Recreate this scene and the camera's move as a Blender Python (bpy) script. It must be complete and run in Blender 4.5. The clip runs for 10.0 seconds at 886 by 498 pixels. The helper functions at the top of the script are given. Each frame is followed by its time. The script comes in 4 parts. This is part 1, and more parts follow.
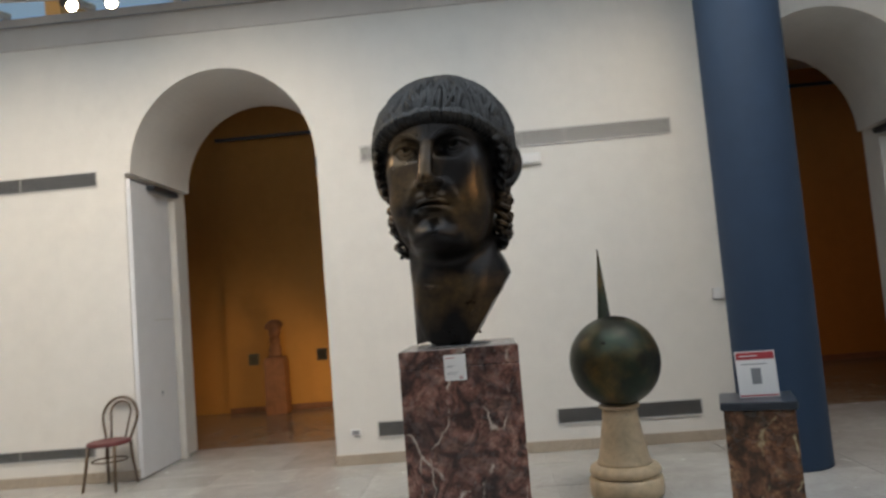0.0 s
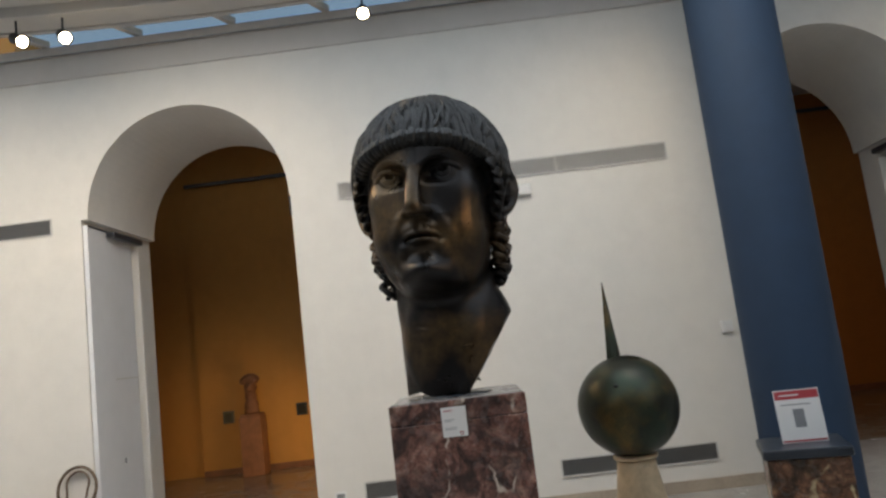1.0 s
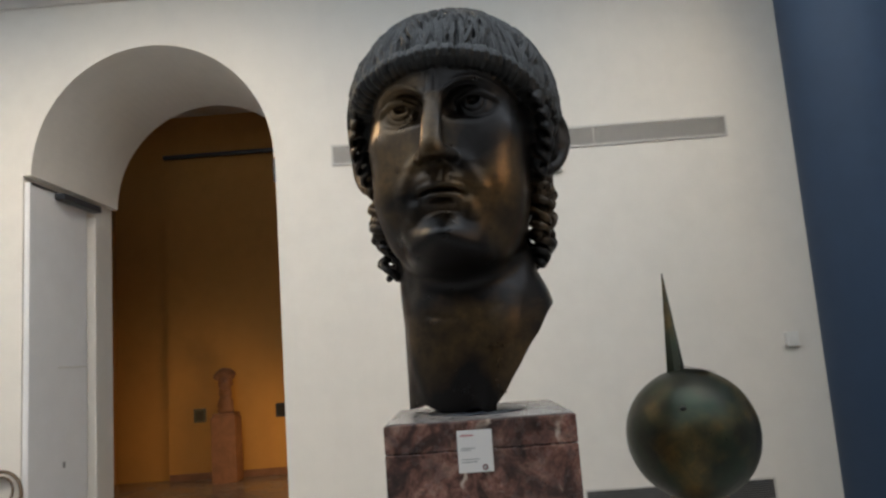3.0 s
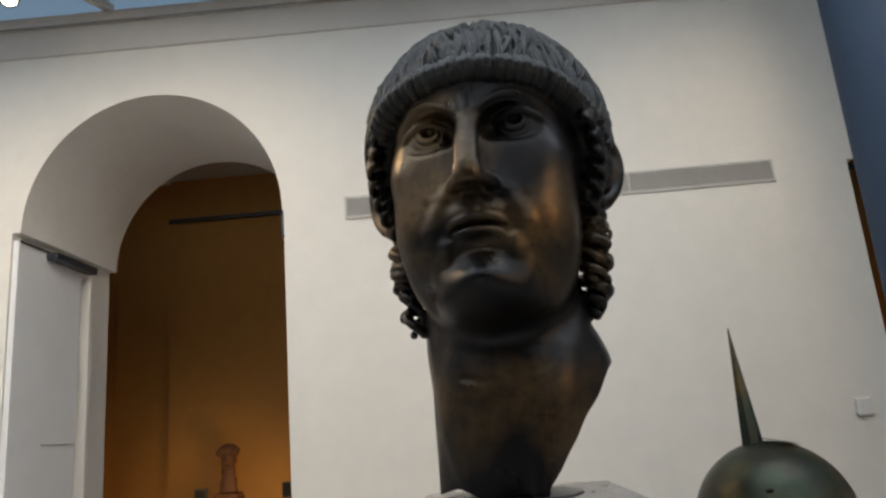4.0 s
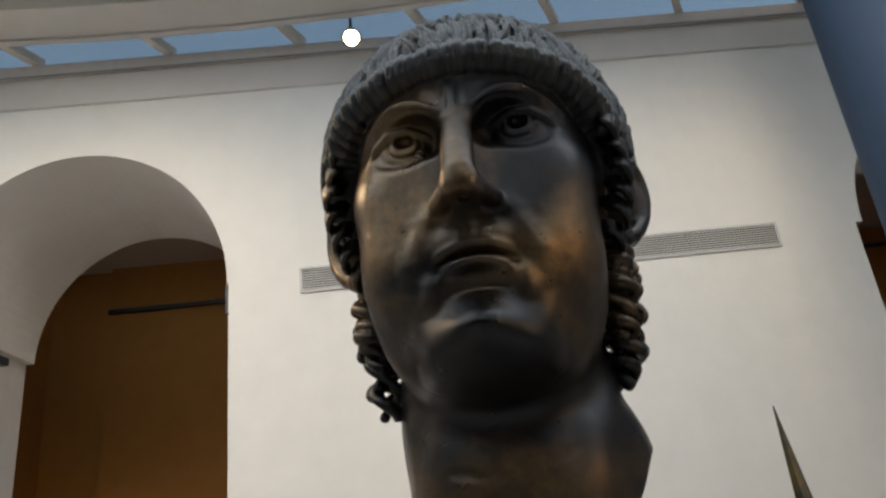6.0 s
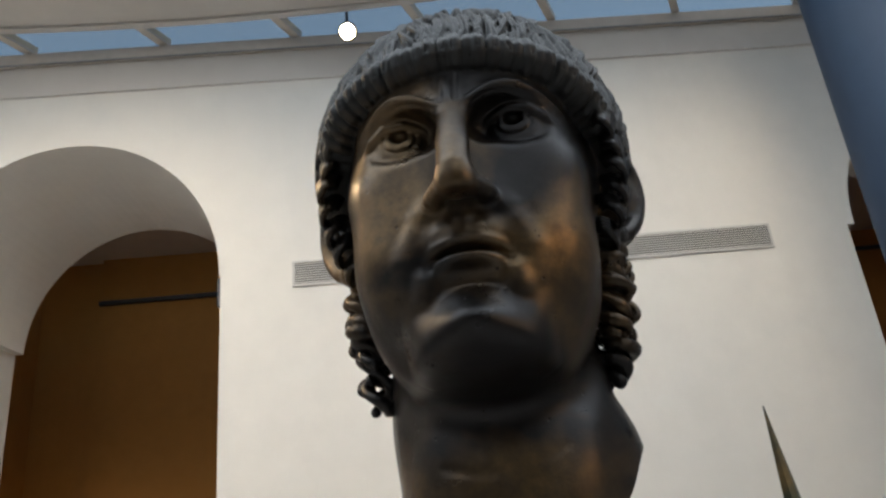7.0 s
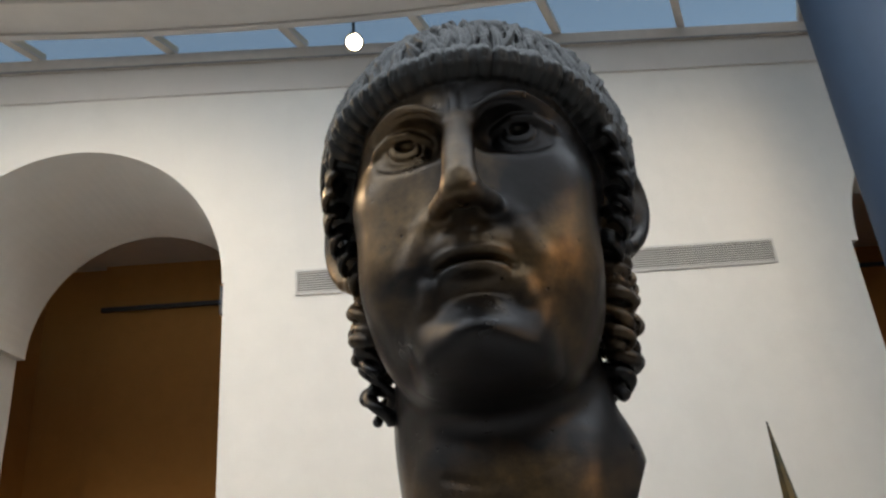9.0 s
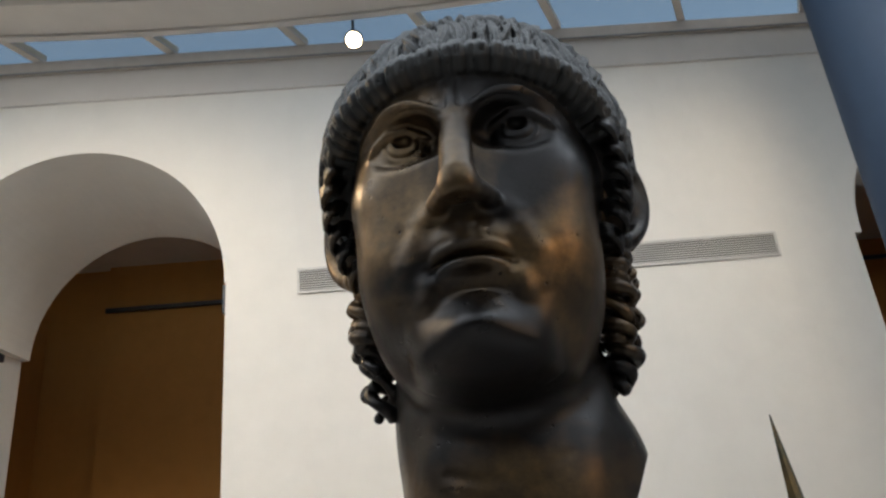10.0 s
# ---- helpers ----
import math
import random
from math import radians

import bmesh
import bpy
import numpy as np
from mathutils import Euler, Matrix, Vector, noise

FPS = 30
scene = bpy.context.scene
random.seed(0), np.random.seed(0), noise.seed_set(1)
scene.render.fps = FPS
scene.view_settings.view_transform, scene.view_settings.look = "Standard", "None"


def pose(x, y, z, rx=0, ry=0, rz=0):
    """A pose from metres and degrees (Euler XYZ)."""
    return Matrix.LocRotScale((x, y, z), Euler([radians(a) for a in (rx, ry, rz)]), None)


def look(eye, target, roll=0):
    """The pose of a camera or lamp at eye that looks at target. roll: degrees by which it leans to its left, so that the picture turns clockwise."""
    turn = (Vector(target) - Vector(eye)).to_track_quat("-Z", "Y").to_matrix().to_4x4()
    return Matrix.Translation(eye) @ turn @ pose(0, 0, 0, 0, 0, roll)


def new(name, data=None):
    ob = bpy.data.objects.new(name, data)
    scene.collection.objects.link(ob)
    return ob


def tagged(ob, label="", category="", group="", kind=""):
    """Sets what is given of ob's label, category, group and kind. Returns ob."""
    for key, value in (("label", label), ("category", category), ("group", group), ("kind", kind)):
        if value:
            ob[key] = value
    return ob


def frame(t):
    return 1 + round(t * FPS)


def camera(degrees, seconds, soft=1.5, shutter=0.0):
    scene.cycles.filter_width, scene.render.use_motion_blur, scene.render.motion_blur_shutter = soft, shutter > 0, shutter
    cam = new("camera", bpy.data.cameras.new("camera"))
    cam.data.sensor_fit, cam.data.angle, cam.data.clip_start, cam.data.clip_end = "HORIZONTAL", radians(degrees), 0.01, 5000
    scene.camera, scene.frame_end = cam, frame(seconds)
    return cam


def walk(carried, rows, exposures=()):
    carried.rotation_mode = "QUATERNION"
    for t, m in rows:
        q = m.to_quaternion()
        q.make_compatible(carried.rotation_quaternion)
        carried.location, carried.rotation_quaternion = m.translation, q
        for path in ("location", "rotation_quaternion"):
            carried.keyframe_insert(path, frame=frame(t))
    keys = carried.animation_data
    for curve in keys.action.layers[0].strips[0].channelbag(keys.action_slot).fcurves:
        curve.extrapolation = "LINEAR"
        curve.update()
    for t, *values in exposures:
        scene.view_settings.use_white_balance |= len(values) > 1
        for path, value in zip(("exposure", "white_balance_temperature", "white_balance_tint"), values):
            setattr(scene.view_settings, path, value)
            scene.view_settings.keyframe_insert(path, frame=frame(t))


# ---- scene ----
cam = camera(63.3, 10.0, 2.5, 0.4)
PATH = [
    (0, (-0.006, -1.03, 1.52), (-0.117, 0.871, 1.666), -4.7),
    (0.5, (-0.097, -0.81, 1.519), (-0.081, 1.089, 1.724), -7.4),
    (1, (-0.117, -0.511, 1.521), (-0.158, 1.381, 1.781), -6.9),
    (1.5, (-0.173, -0.215, 1.491), (-0.15, 1.684, 1.693), -5.5),
    (2, (-0.226, 0.073, 1.511), (-0.104, 1.961, 1.778), -6.2),
    (2.5, (-0.236, 0.36, 1.502), (-0.317, 2.243, 1.808), -4.0),
    (2.7, (-0.247, 0.466, 1.516), (-0.312, 2.445, 1.794), -3.9),
    (3.8, (-0.377, 1.03, 1.513), (-0.354, 2.993, 1.888), -5.2),
    (4, (-0.388, 1.135, 1.513), (-0.429, 2.99, 1.965), -4.7),
    (4.5, (-0.414, 1.348, 1.509), (-0.348, 3.21, 1.934), -4.8),
    (5, (-0.477, 1.591, 1.526), (-0.238, 3.4, 2.093), -6.7),
    (5.5, (-0.466, 1.772, 1.537), (-0.31, 3.576, 2.142), -5.2),
    (5.7, (-0.467, 1.82, 1.536), (-0.379, 3.678, 2.264), -6.5),
    (7, (-0.471, 1.83, 1.534), (-0.37, 3.61, 2.218), -5.8),
    (7.5, (-0.461, 1.839, 1.537), (-0.308, 3.601, 2.258), -5.4),
    (8, (-0.465, 1.83, 1.529), (-0.334, 3.597, 2.239), -4.9),
    (8.5, (-0.47, 1.833, 1.533), (-0.365, 3.6, 2.248), -4.8),
    (9, (-0.477, 1.833, 1.53), (-0.38, 3.602, 2.243), -5.0),
    (9.5, (-0.47, 1.839, 1.53), (-0.373, 3.611, 2.239), -5.3),
    (10, (-0.463, 1.837, 1.526), (-0.377, 3.61, 2.234), -5.5),
]
walk(cam, [(t, look(eye, target, roll)) for t, eye, target, roll in PATH], [(0, 0.38), (4.5, 0.40), (7, 0.62), (10, 0.66)])

# ---- world and light ----
WALL_Y = 6.193        # front of the arched wall
WALL_DEEP = 1.48
world = bpy.data.worlds.new("world")
scene.world = world
world.use_nodes = True
wn = world.node_tree
sky = wn.nodes.new("ShaderNodeTexSky")
sky.sky_type, sky.sun_disc = "NISHITA", False
sky.sun_elevation, sky.sun_rotation = radians(28), radians(200)
wn.links.new(sky.outputs["Color"], wn.nodes["Background"].inputs["Color"])
wn.nodes["Background"].inputs["Strength"].default_value = 0.10

ROOF_GLOW = 2.15       # strength of the added roof panels that stand in for daylight
SPOT_WATTS = 60
BACKROOM_WATTS = 90


def lamp(name, kind, where, target, watts, colour, size=0.1, angle=60, blend=0.6):
    data = bpy.data.lights.new(name, kind)
    data.energy, data.color = watts, colour
    if kind == "AREA":
        data.shape, data.size = "SQUARE", size
    else:
        data.shadow_soft_size = size
    if kind == "SPOT":
        data.spot_size, data.spot_blend = radians(angle), blend
    ob = new(name, data)
    ob.matrix_world = look(where, target)
    return ob


WARM = (1.0, 0.72, 0.42)
SPOTS = [((-0.737, 5.84, 4.70), (-0.45, 2.2, 1.4)), ((-3.42, 5.56, 4.70), (-0.6, 2.4, 1.6)), ((-3.80, 5.53, 4.70), (-0.2, 3.6, 2.3))]
for where, target in SPOTS:
    d = (Vector(target) - Vector(where)).normalized()
    lamp("spot_light", "SPOT", Vector(where) + d * 0.03, target, SPOT_WATTS, WARM, 0.04, 75)
# unseen warm spots added overhead to wash the arched wall
for x, watts in ((-7.0, 190), (-4.6, 190), (-2.3, 205), (1.6, 150), (4.4, 120), (7.0, 120)):
    lamp("hall_lamp_light", "SPOT", (x, 3.6, 4.95), (x, WALL_Y, 1.9), watts, (1.0, 0.82, 0.60), 0.6, 95, 1.0)
# two more unseen warm spots, added for the glints on the bronze head
lamp("rear_lamp_light", "SPOT", (4.6, 0.2, 3.5), (-0.2, 3.7, 2.1), 105, (1.0, 0.64, 0.32), 0.16, 40)
lamp("rear_lamp_light", "SPOT", (-4.4, 0.6, 3.7), (-0.3, 3.7, 2.2), 8, (1.0, 0.66, 0.36), 0.05, 36)
# unseen warm spots added low in the rooms behind the arches
lamp("gallery_light", "SPOT", (-2.2, 9.2, 0.45), (-3.5, 10.78, 0.6), BACKROOM_WATTS * 0.42, (1.0, 0.62, 0.22), 0.3, 84, 1.0)
lamp("gallery_light", "SPOT", (-4.9, 8.0, 0.8), (-3.8, 10.7, 0.45), BACKROOM_WATTS * 0.25, (1.0, 0.60, 0.20), 0.3, 66, 1.0)
lamp("gallery_light", "SPOT", (1.9, 8.0, 0.9), (5.6, 12.0, 0.9), BACKROOM_WATTS * 0.7, (1.0, 0.50, 0.13), 0.3, 62, 1.0)


# ---- materials ----
class Mat:
    """A node material with a Principled shader and short ways to add nodes."""

    def __init__(self, name, rough=0.5, metal=0.0, colour=None):
        self.m = bpy.data.materials.new(name)
        self.m.use_nodes = True
        self.t = self.m.node_tree
        self.b = self.t.nodes["Principled BSDF"]
        self.b.inputs["Roughness"].default_value = rough
        self.b.inputs["Metallic"].default_value = metal
        if colour:
            self.b.inputs["Base Color"].default_value = (*colour, 1)
        self.co = self.t.nodes.new("ShaderNodeTexCoord").outputs["Object"]

    def link(self, a, b):
        self.t.links.new(a, b)

    def world_place(self):
        self.co = self.t.nodes.new("ShaderNodeNewGeometry").outputs["Position"]
        return self

    def scaled(self, sx, sy, sz, shift=0.0):
        n = self.t.nodes.new("ShaderNodeMapping")
        n.inputs["Scale"].default_value = (sx, sy, sz)
        n.inputs["Location"].default_value = (shift, shift, shift)
        self.link(self.co, n.inputs["Vector"])
        return n.outputs["Vector"]

    def noise(self, scale, detail=5.0, rough=0.6, distort=0.0, co=None):
        n = self.t.nodes.new("ShaderNodeTexNoise")
        n.inputs["Scale"].default_value, n.inputs["Detail"].default_value = scale, detail
        n.inputs["Roughness"].default_value, n.inputs["Distortion"].default_value = rough, distort
        self.link(co or self.co, n.inputs["Vector"])
        return n.outputs["Fac"]

    def voronoi(self, scale, feature="F1", out="Distance", co=None):
        n = self.t.nodes.new("ShaderNodeTexVoronoi")
        n.feature = feature
        n.inputs["Scale"].default_value = scale
        self.link(co or self.co, n.inputs["Vector"])
        return n.outputs[out]

    def ramp(self, fac, *stops):
        n = self.t.nodes.new("ShaderNodeValToRGB")
        e = n.color_ramp.elements
        while len(e) < len(stops):
            e.new(0.5)
        for k, (p, c) in zip(e, stops):
            k.position = p
            k.color = (*c, 1) if isinstance(c, tuple) else (c, c, c, 1)
        self.link(fac, n.inputs["Fac"])
        return n.outputs["Color"]

    def mix(self, fac, a, b, mode="MIX"):
        n = self.t.nodes.new("ShaderNodeMix")
        n.data_type, n.blend_type = "RGBA", mode
        ins = [q for q in n.inputs if q.enabled]
        for sock, v in zip(ins, (fac, a, b)):
            if isinstance(v, (int, float)):
                sock.default_value = v
            elif isinstance(v, tuple):
                sock.default_value = (*v, 1)
            else:
                self.link(v, sock)
        return [q for q in n.outputs if q.enabled][0]

    def colour(self, c):
        self.link(c, self.b.inputs["Base Color"])
        return self

    def rough(self, c):
        self.link(c, self.b.inputs["Roughness"])
        return self

    def bump(self, h, strength=0.3, distance=0.01):
        n = self.t.nodes.new("ShaderNodeBump")
        n.inputs["Strength"].default_value, n.inputs["Distance"].default_value = strength, distance
        self.link(h, n.inputs["Height"])
        self.link(n.outputs["Normal"], self.b.inputs["Normal"])
        return self


def paint(name, colour, rough=0.85, blotch=0.05, relief=0.15):
    """Brushed wall paint, a little uneven."""
    p = Mat(name, rough).world_place()
    dark = tuple(c * (1 - blotch) for c in colour)
    base = p.mix(p.ramp(p.noise(0.55, 4), (0.35, 0.0), (0.7, 1.0)), dark, colour)
    base = p.mix(p.ramp(p.noise(5.0, 6), (0.3, 0.0), (0.7, 1.0)), base, tuple(min(1, c * 1.03) for c in colour))
    drip = p.ramp(p.noise(1.0, 5, 0.6, 0.4, p.scaled(3.2, 3.2, 0.35)), (0.50, 0.0), (0.75, 1.0))
    base = p.mix(p.mix(0.30 * min(1, blotch * 8), (0, 0, 0), drip), base, tuple(q * 0.80 for q in colour))
    p.colour(base).bump(p.noise(70, 6), relief, 0.002)
    return p.m


def breccia(name, tint=(1, 1, 1)):
    """Dark red and black marble breccia with pale veins."""
    p = Mat(name, 0.22)
    warped = p.scaled(1, 1, 0.8)
    blot = p.ramp(p.noise(7.5, 8, 0.62, 1.4, warped), (0.30, (0.030, 0.024, 0.022)), (0.42, (0.12, 0.062, 0.05)), (0.52, (0.30, 0.145, 0.115)), (0.62, (0.46, 0.27, 0.21)), (0.72, (0.17, 0.09, 0.07)))
    chunk = p.ramp(p.noise(26, 8, 0.7, 0.8), (0.38, 0.25), (0.62, 1.0))
    base = p.mix(0.75, blot, chunk, "MULTIPLY")
    dark = p.ramp(p.noise(2.6, 4, 0.6, 1.2), (0.46, 0.0), (0.60, 1.0))
    base = p.mix(p.mix(0.75, (0, 0, 0), dark), base, (0.03, 0.024, 0.024))
    wob = p.t.nodes.new("ShaderNodeVectorMath")
    wob.operation = "MULTIPLY_ADD"
    nz = p.t.nodes.new("ShaderNodeTexNoise")
    nz.inputs["Scale"].default_value, nz.inputs["Detail"].default_value = 3.2, 6
    p.link(p.co, nz.inputs["Vector"])
    p.link(nz.outputs["Color"], wob.inputs[0])
    wob.inputs[1].default_value = (0.28, 0.28, 0.22)
    p.link(p.scaled(1, 1, 0.32), wob.inputs[2])
    vein = p.ramp(p.voronoi(3.1, "DISTANCE_TO_EDGE", "Distance", wob.outputs[0]), (0.006, 1.0), (0.024, 0.0))
    gap = p.ramp(p.noise(5.5, 3), (0.48, 0.0), (0.60, 1.0))
    base = p.mix(p.mix(1.0, vein, gap, "MULTIPLY"), base, (0.60, 0.50, 0.42))
    base = p.mix(1.0, base, tint, "MULTIPLY")
    p.colour(base).bump(p.noise(60, 5), 0.08, 0.002)
    p.rough(p.ramp(p.noise(14, 4), (0.3, 0.16), (0.7, 0.34)))
    return p.m


def bronze(name, dark, worn, low=0.30, high=0.52, green=0.0, wear=(0.50, 0.68), hairline=None):
    """Old cast bronze: dark patina, rubbed brassy patches, small pits. hairline: the hair above it keeps its dull patina."""
    p = Mat(name, 0.4, 0.72)
    patch = p.ramp(p.noise(2.6, 4, 0.52, 0.4, p.scaled(1, 1, 1, 8.1)), (wear[0], 0.0), (wear[1], 1.0))
    fine = p.ramp(p.noise(30, 7, 0.72), (0.28, 0.45), (0.66, 1.0))
    patch = p.mix(1.0, patch, fine, "MULTIPLY")
    gloss = p.ramp(p.noise(6, 6, 0.65), (0.3, low), (0.72, high))
    if hairline:
        slope, level = hairline
        dot = p.t.nodes.new("ShaderNodeVectorMath")
        dot.operation = "DOT_PRODUCT"
        dot.inputs[1].default_value = (0, slope, 1)
        p.link(p.co, dot.inputs[0])
        skin = p.t.nodes.new("ShaderNodeMapRange")
        skin.inputs["From Min"].default_value, skin.inputs["From Max"].default_value = level + 0.012, level - 0.012
        p.link(dot.outputs["Value"], skin.inputs["Value"])
        patch = p.mix(1.0, patch, skin.outputs["Result"], "MULTIPLY")
        dark = p.mix(skin.outputs["Result"], (0.034, 0.034, 0.034), dark)
        gloss = p.mix(skin.outputs["Result"], (0.52, 0.52, 0.52), gloss)
    base = p.mix(patch, dark, worn)
    base = p.mix(p.mix(0.5, (0, 0, 0), p.ramp(p.noise(9, 6), (0.48, 0.0), (0.72, 1.0))), base, (0.008, 0.008, 0.008))
    if green:
        base = p.mix(p.mix(green, (0, 0, 0), p.ramp(p.noise(4.5, 7, 0.65), (0.42, 0.0), (0.62, 1.0))), base, (0.05, 0.09, 0.06))
    pits = p.ramp(p.voronoi(26), (0.06, 0.0), (0.15, 1.0))
    keep = p.ramp(p.noise(5.0, 2), (0.53, 1.0), (0.60, 0.0))
    pits = p.mix(keep, pits, (1.0, 1.0, 1.0))
    base = p.mix(1.0, base, p.mix(0.85, (1, 1, 1), pits), "MULTIPLY")
    p.colour(base)
    p.rough(gloss)
    relief = p.mix(0.35, pits, p.noise(48, 7, 0.72))
    p.bump(relief, 0.55, 0.006)
    return p.m


def marble_floor(name, colour, rough=0.16):
    p = Mat(name, rough).world_place()
    cloud = p.ramp(p.noise(1.3, 7, 0.6, 1.5), (0.3, tuple(c * 0.80 for c in colour)), (0.68, colour))
    vein = p.ramp(p.noise(2.2, 8, 0.65, 2.6), (0.47, 0.0), (0.50, 1.0), (0.53, 0.0))
    base = p.mix(p.mix(0.35, (0, 0, 0), vein), cloud, tuple(c * 0.62 for c in colour))
    info = p.t.nodes.new("ShaderNodeObjectInfo")
    tone = p.ramp(info.outputs["Random"], (0.0, 0.84), (1.0, 1.0))
    base = p.mix(1.0, base, tone, "MULTIPLY")
    p.colour(base)
    p.rough(p.ramp(p.noise(5, 5), (0.3, rough * 0.7), (0.75, rough * 1.9)))
    return p.m


def stone(name, colour, rough=0.5):
    p = Mat(name, rough)
    base = p.ramp(p.noise(6, 7, 0.62, 0.6), (0.3, tuple(c * 0.66 for c in colour)), (0.55, colour), (0.75, tuple(min(1, c * 1.12) for c in colour)))
    spots = p.ramp(p.noise(28, 5), (0.55, 0.0), (0.72, 1.0))
    base = p.mix(p.mix(0.4, (0, 0, 0), spots), base, tuple(c * 0.5 for c in colour))
    p.colour(base).bump(p.noise(40, 6), 0.2, 0.004)
    return p.m


def plain(name, colour, rough=0.5, metal=0.0, vary=0.12):
    p = Mat(name, rough, metal)
    base = p.ramp(p.noise(18, 5), (0.3, tuple(c * (1 - vary) for c in colour)), (0.7, colour))
    p.colour(base).bump(p.noise(90, 4), 0.05, 0.001)
    return p.m


def glow(name, colour, strength):
    p = Mat(name, 0.6, 0, colour)
    p.b.inputs["Emission Color"].default_value = (*colour, 1)
    p.b.inputs["Emission Strength"].default_value = strength
    return p.m


def glass(name):
    """A thin clear pane: passes most light straight on, with a weak mirror on top."""
    p = Mat(name, 0.03, 0, (0.9, 0.95, 1.0))
    through_it = p.t.nodes.new("ShaderNodeBsdfTransparent")
    through_it.inputs["Color"].default_value = (1.0, 0.97, 0.82, 1)
    both = p.t.nodes.new("ShaderNodeMixShader")
    both.inputs["Fac"].default_value = 0.08
    p.link(through_it.outputs["BSDF"], both.inputs[1])
    p.link(p.b.outputs["BSDF"], both.inputs[2])
    p.link(both.outputs["Shader"], p.t.nodes["Material Output"].inputs["Surface"])
    return p.m


M_WALL = paint("white_wall_paint", (0.74, 0.71, 0.66))
M_BAND = paint("grey_band_colour", (0.60, 0.56, 0.52), 0.8)
M_RING = paint("grey_ceiling_paint", (0.58, 0.55, 0.52), 0.8)
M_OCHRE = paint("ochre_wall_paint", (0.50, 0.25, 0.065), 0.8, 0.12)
# darker copy of the ochre: the right room's dimness painted in
M_OCHRE_DIM = paint("dimmed_ochre_paint", (0.40, 0.165, 0.035), 0.8, 0.15)
M_BLUE = paint("blue_column_paint", (0.014, 0.036, 0.077), 0.8, 0.12, 0.06)
M_DOOR = paint("white_door_paint", (0.76, 0.76, 0.77), 0.5, 0.04, 0.05)
M_BRECCIA = breccia("red_breccia_marble")
M_BRECCIA_BROWN = breccia("brown_breccia_marble", (1.0, 0.92, 0.62))
M_BRONZE = bronze("dark_bronze", (0.017, 0.0155, 0.0155), (0.150, 0.094, 0.042), 0.23, 0.46, 0.0, (0.47, 0.72), (0.48, 0.035))
M_GLOBE = bronze("green_bronze", (0.028, 0.031, 0.025), (0.17, 0.115, 0.040), 0.32, 0.5, 0.35, (0.46, 0.66))
M_FLOOR = marble_floor("grey_marble", (0.55, 0.53, 0.50))
M_BORDER = marble_floor("beige_marble", (0.50, 0.42, 0.33), 0.3)
M_BACKFLOOR = marble_floor("brown_marble", (0.34, 0.27, 0.20), 0.14)
M_TRAVERTINE = stone("cream_travertine", (0.60, 0.465, 0.30))
M_HERM = stone("brown_stone", (0.22, 0.10, 0.055), 0.7)
M_SLATE = plain("dark_slate", (0.03, 0.035, 0.045), 0.3)
M_IRON = plain("black_iron", (0.018, 0.018, 0.02), 0.5, 0.3)
M_VENT = plain("aluminium", (0.66, 0.64, 0.60), 0.5, 0.2)
M_VENT_DULL = plain("dull_aluminium", (0.30, 0.30, 0.30), 0.5, 0.4)
M_VENT_DARK = plain("dark_duct", (0.06, 0.06, 0.06), 0.9)
M_PAPER = plain("white_card", (0.80, 0.78, 0.76), 0.6, 0, 0.03)
M_RED = plain("red_print", (0.45, 0.05, 0.06), 0.6)
M_INK = plain("grey_print", (0.25, 0.25, 0.26), 0.6)
M_PLASTIC = plain("white_plastic", (0.75, 0.74, 0.72), 0.4, 0, 0.03)
M_WOOD = plain("brown_bentwood", (0.15, 0.10, 0.06), 0.4, 0, 0.4)
M_SEAT = plain("red_leather_seat", (0.14, 0.035, 0.035), 0.45)
M_FRAME = plain("white_frame_paint", (0.60, 0.54, 0.48), 0.5)
M_GLASS = glass("roof_glass")
M_ROOF_GLOW = glow("roof_glow", (0.80, 0.90, 1.0), ROOF_GLOW)
M_BULB = glow("hot_bulb", (1.0, 0.80, 0.50), 60.0)


# ---- mesh helpers ----
def part(name, bm, material, parent=None, label="", smooth=False):
    """Links a bmesh as one mesh object, under parent if given."""
    me = bpy.data.meshes.new(name)
    bm.to_mesh(me)
    bm.free()
    me.materials.append(material)
    if smooth:
        me.polygons.foreach_set("use_smooth", [True] * len(me.polygons))
    ob = new(name, me)
    ob.parent = parent
    if label:
        tagged(ob, label)
    return ob


def empty(name, m, label, category, group="", kind=""):
    ob = new(name)
    ob.empty_display_size = 0.1
    ob.matrix_world = m
    return tagged(ob, label, category, group, kind)


def box(x0, x1, y0, y1, z0, z1, bevel=0.0, segments=2, bm=None):
    bm = bm or bmesh.new()
    m = Matrix.Translation(((x0 + x1) / 2, (y0 + y1) / 2, (z0 + z1) / 2)) @ Matrix.Diagonal((x1 - x0, y1 - y0, z1 - z0, 1))
    made = bmesh.ops.create_cube(bm, size=1, matrix=m)
    if bevel:
        edges = list({e for v in made["verts"] for e in v.link_edges})
        bmesh.ops.bevel(bm, geom=edges, offset=bevel, segments=segments, profile=0.5, affect="EDGES")
    return bm


def lathe(profile, turns=48, bm=None):
    """Turns (radius, z) pairs round the z axis."""
    bm = bm or bmesh.new()
    rings = [[bm.verts.new((r * math.cos(2 * math.pi * k / turns), r * math.sin(2 * math.pi * k / turns), z)) for k in range(turns)] for r, z in profile]
    for a, b in zip(rings, rings[1:]):
        for k in range(turns):
            bm.faces.new((a[k], a[(k + 1) % turns], b[(k + 1) % turns], b[k]))
    bm.faces.new(rings[0][::-1])
    bm.faces.new(rings[-1])
    return bm


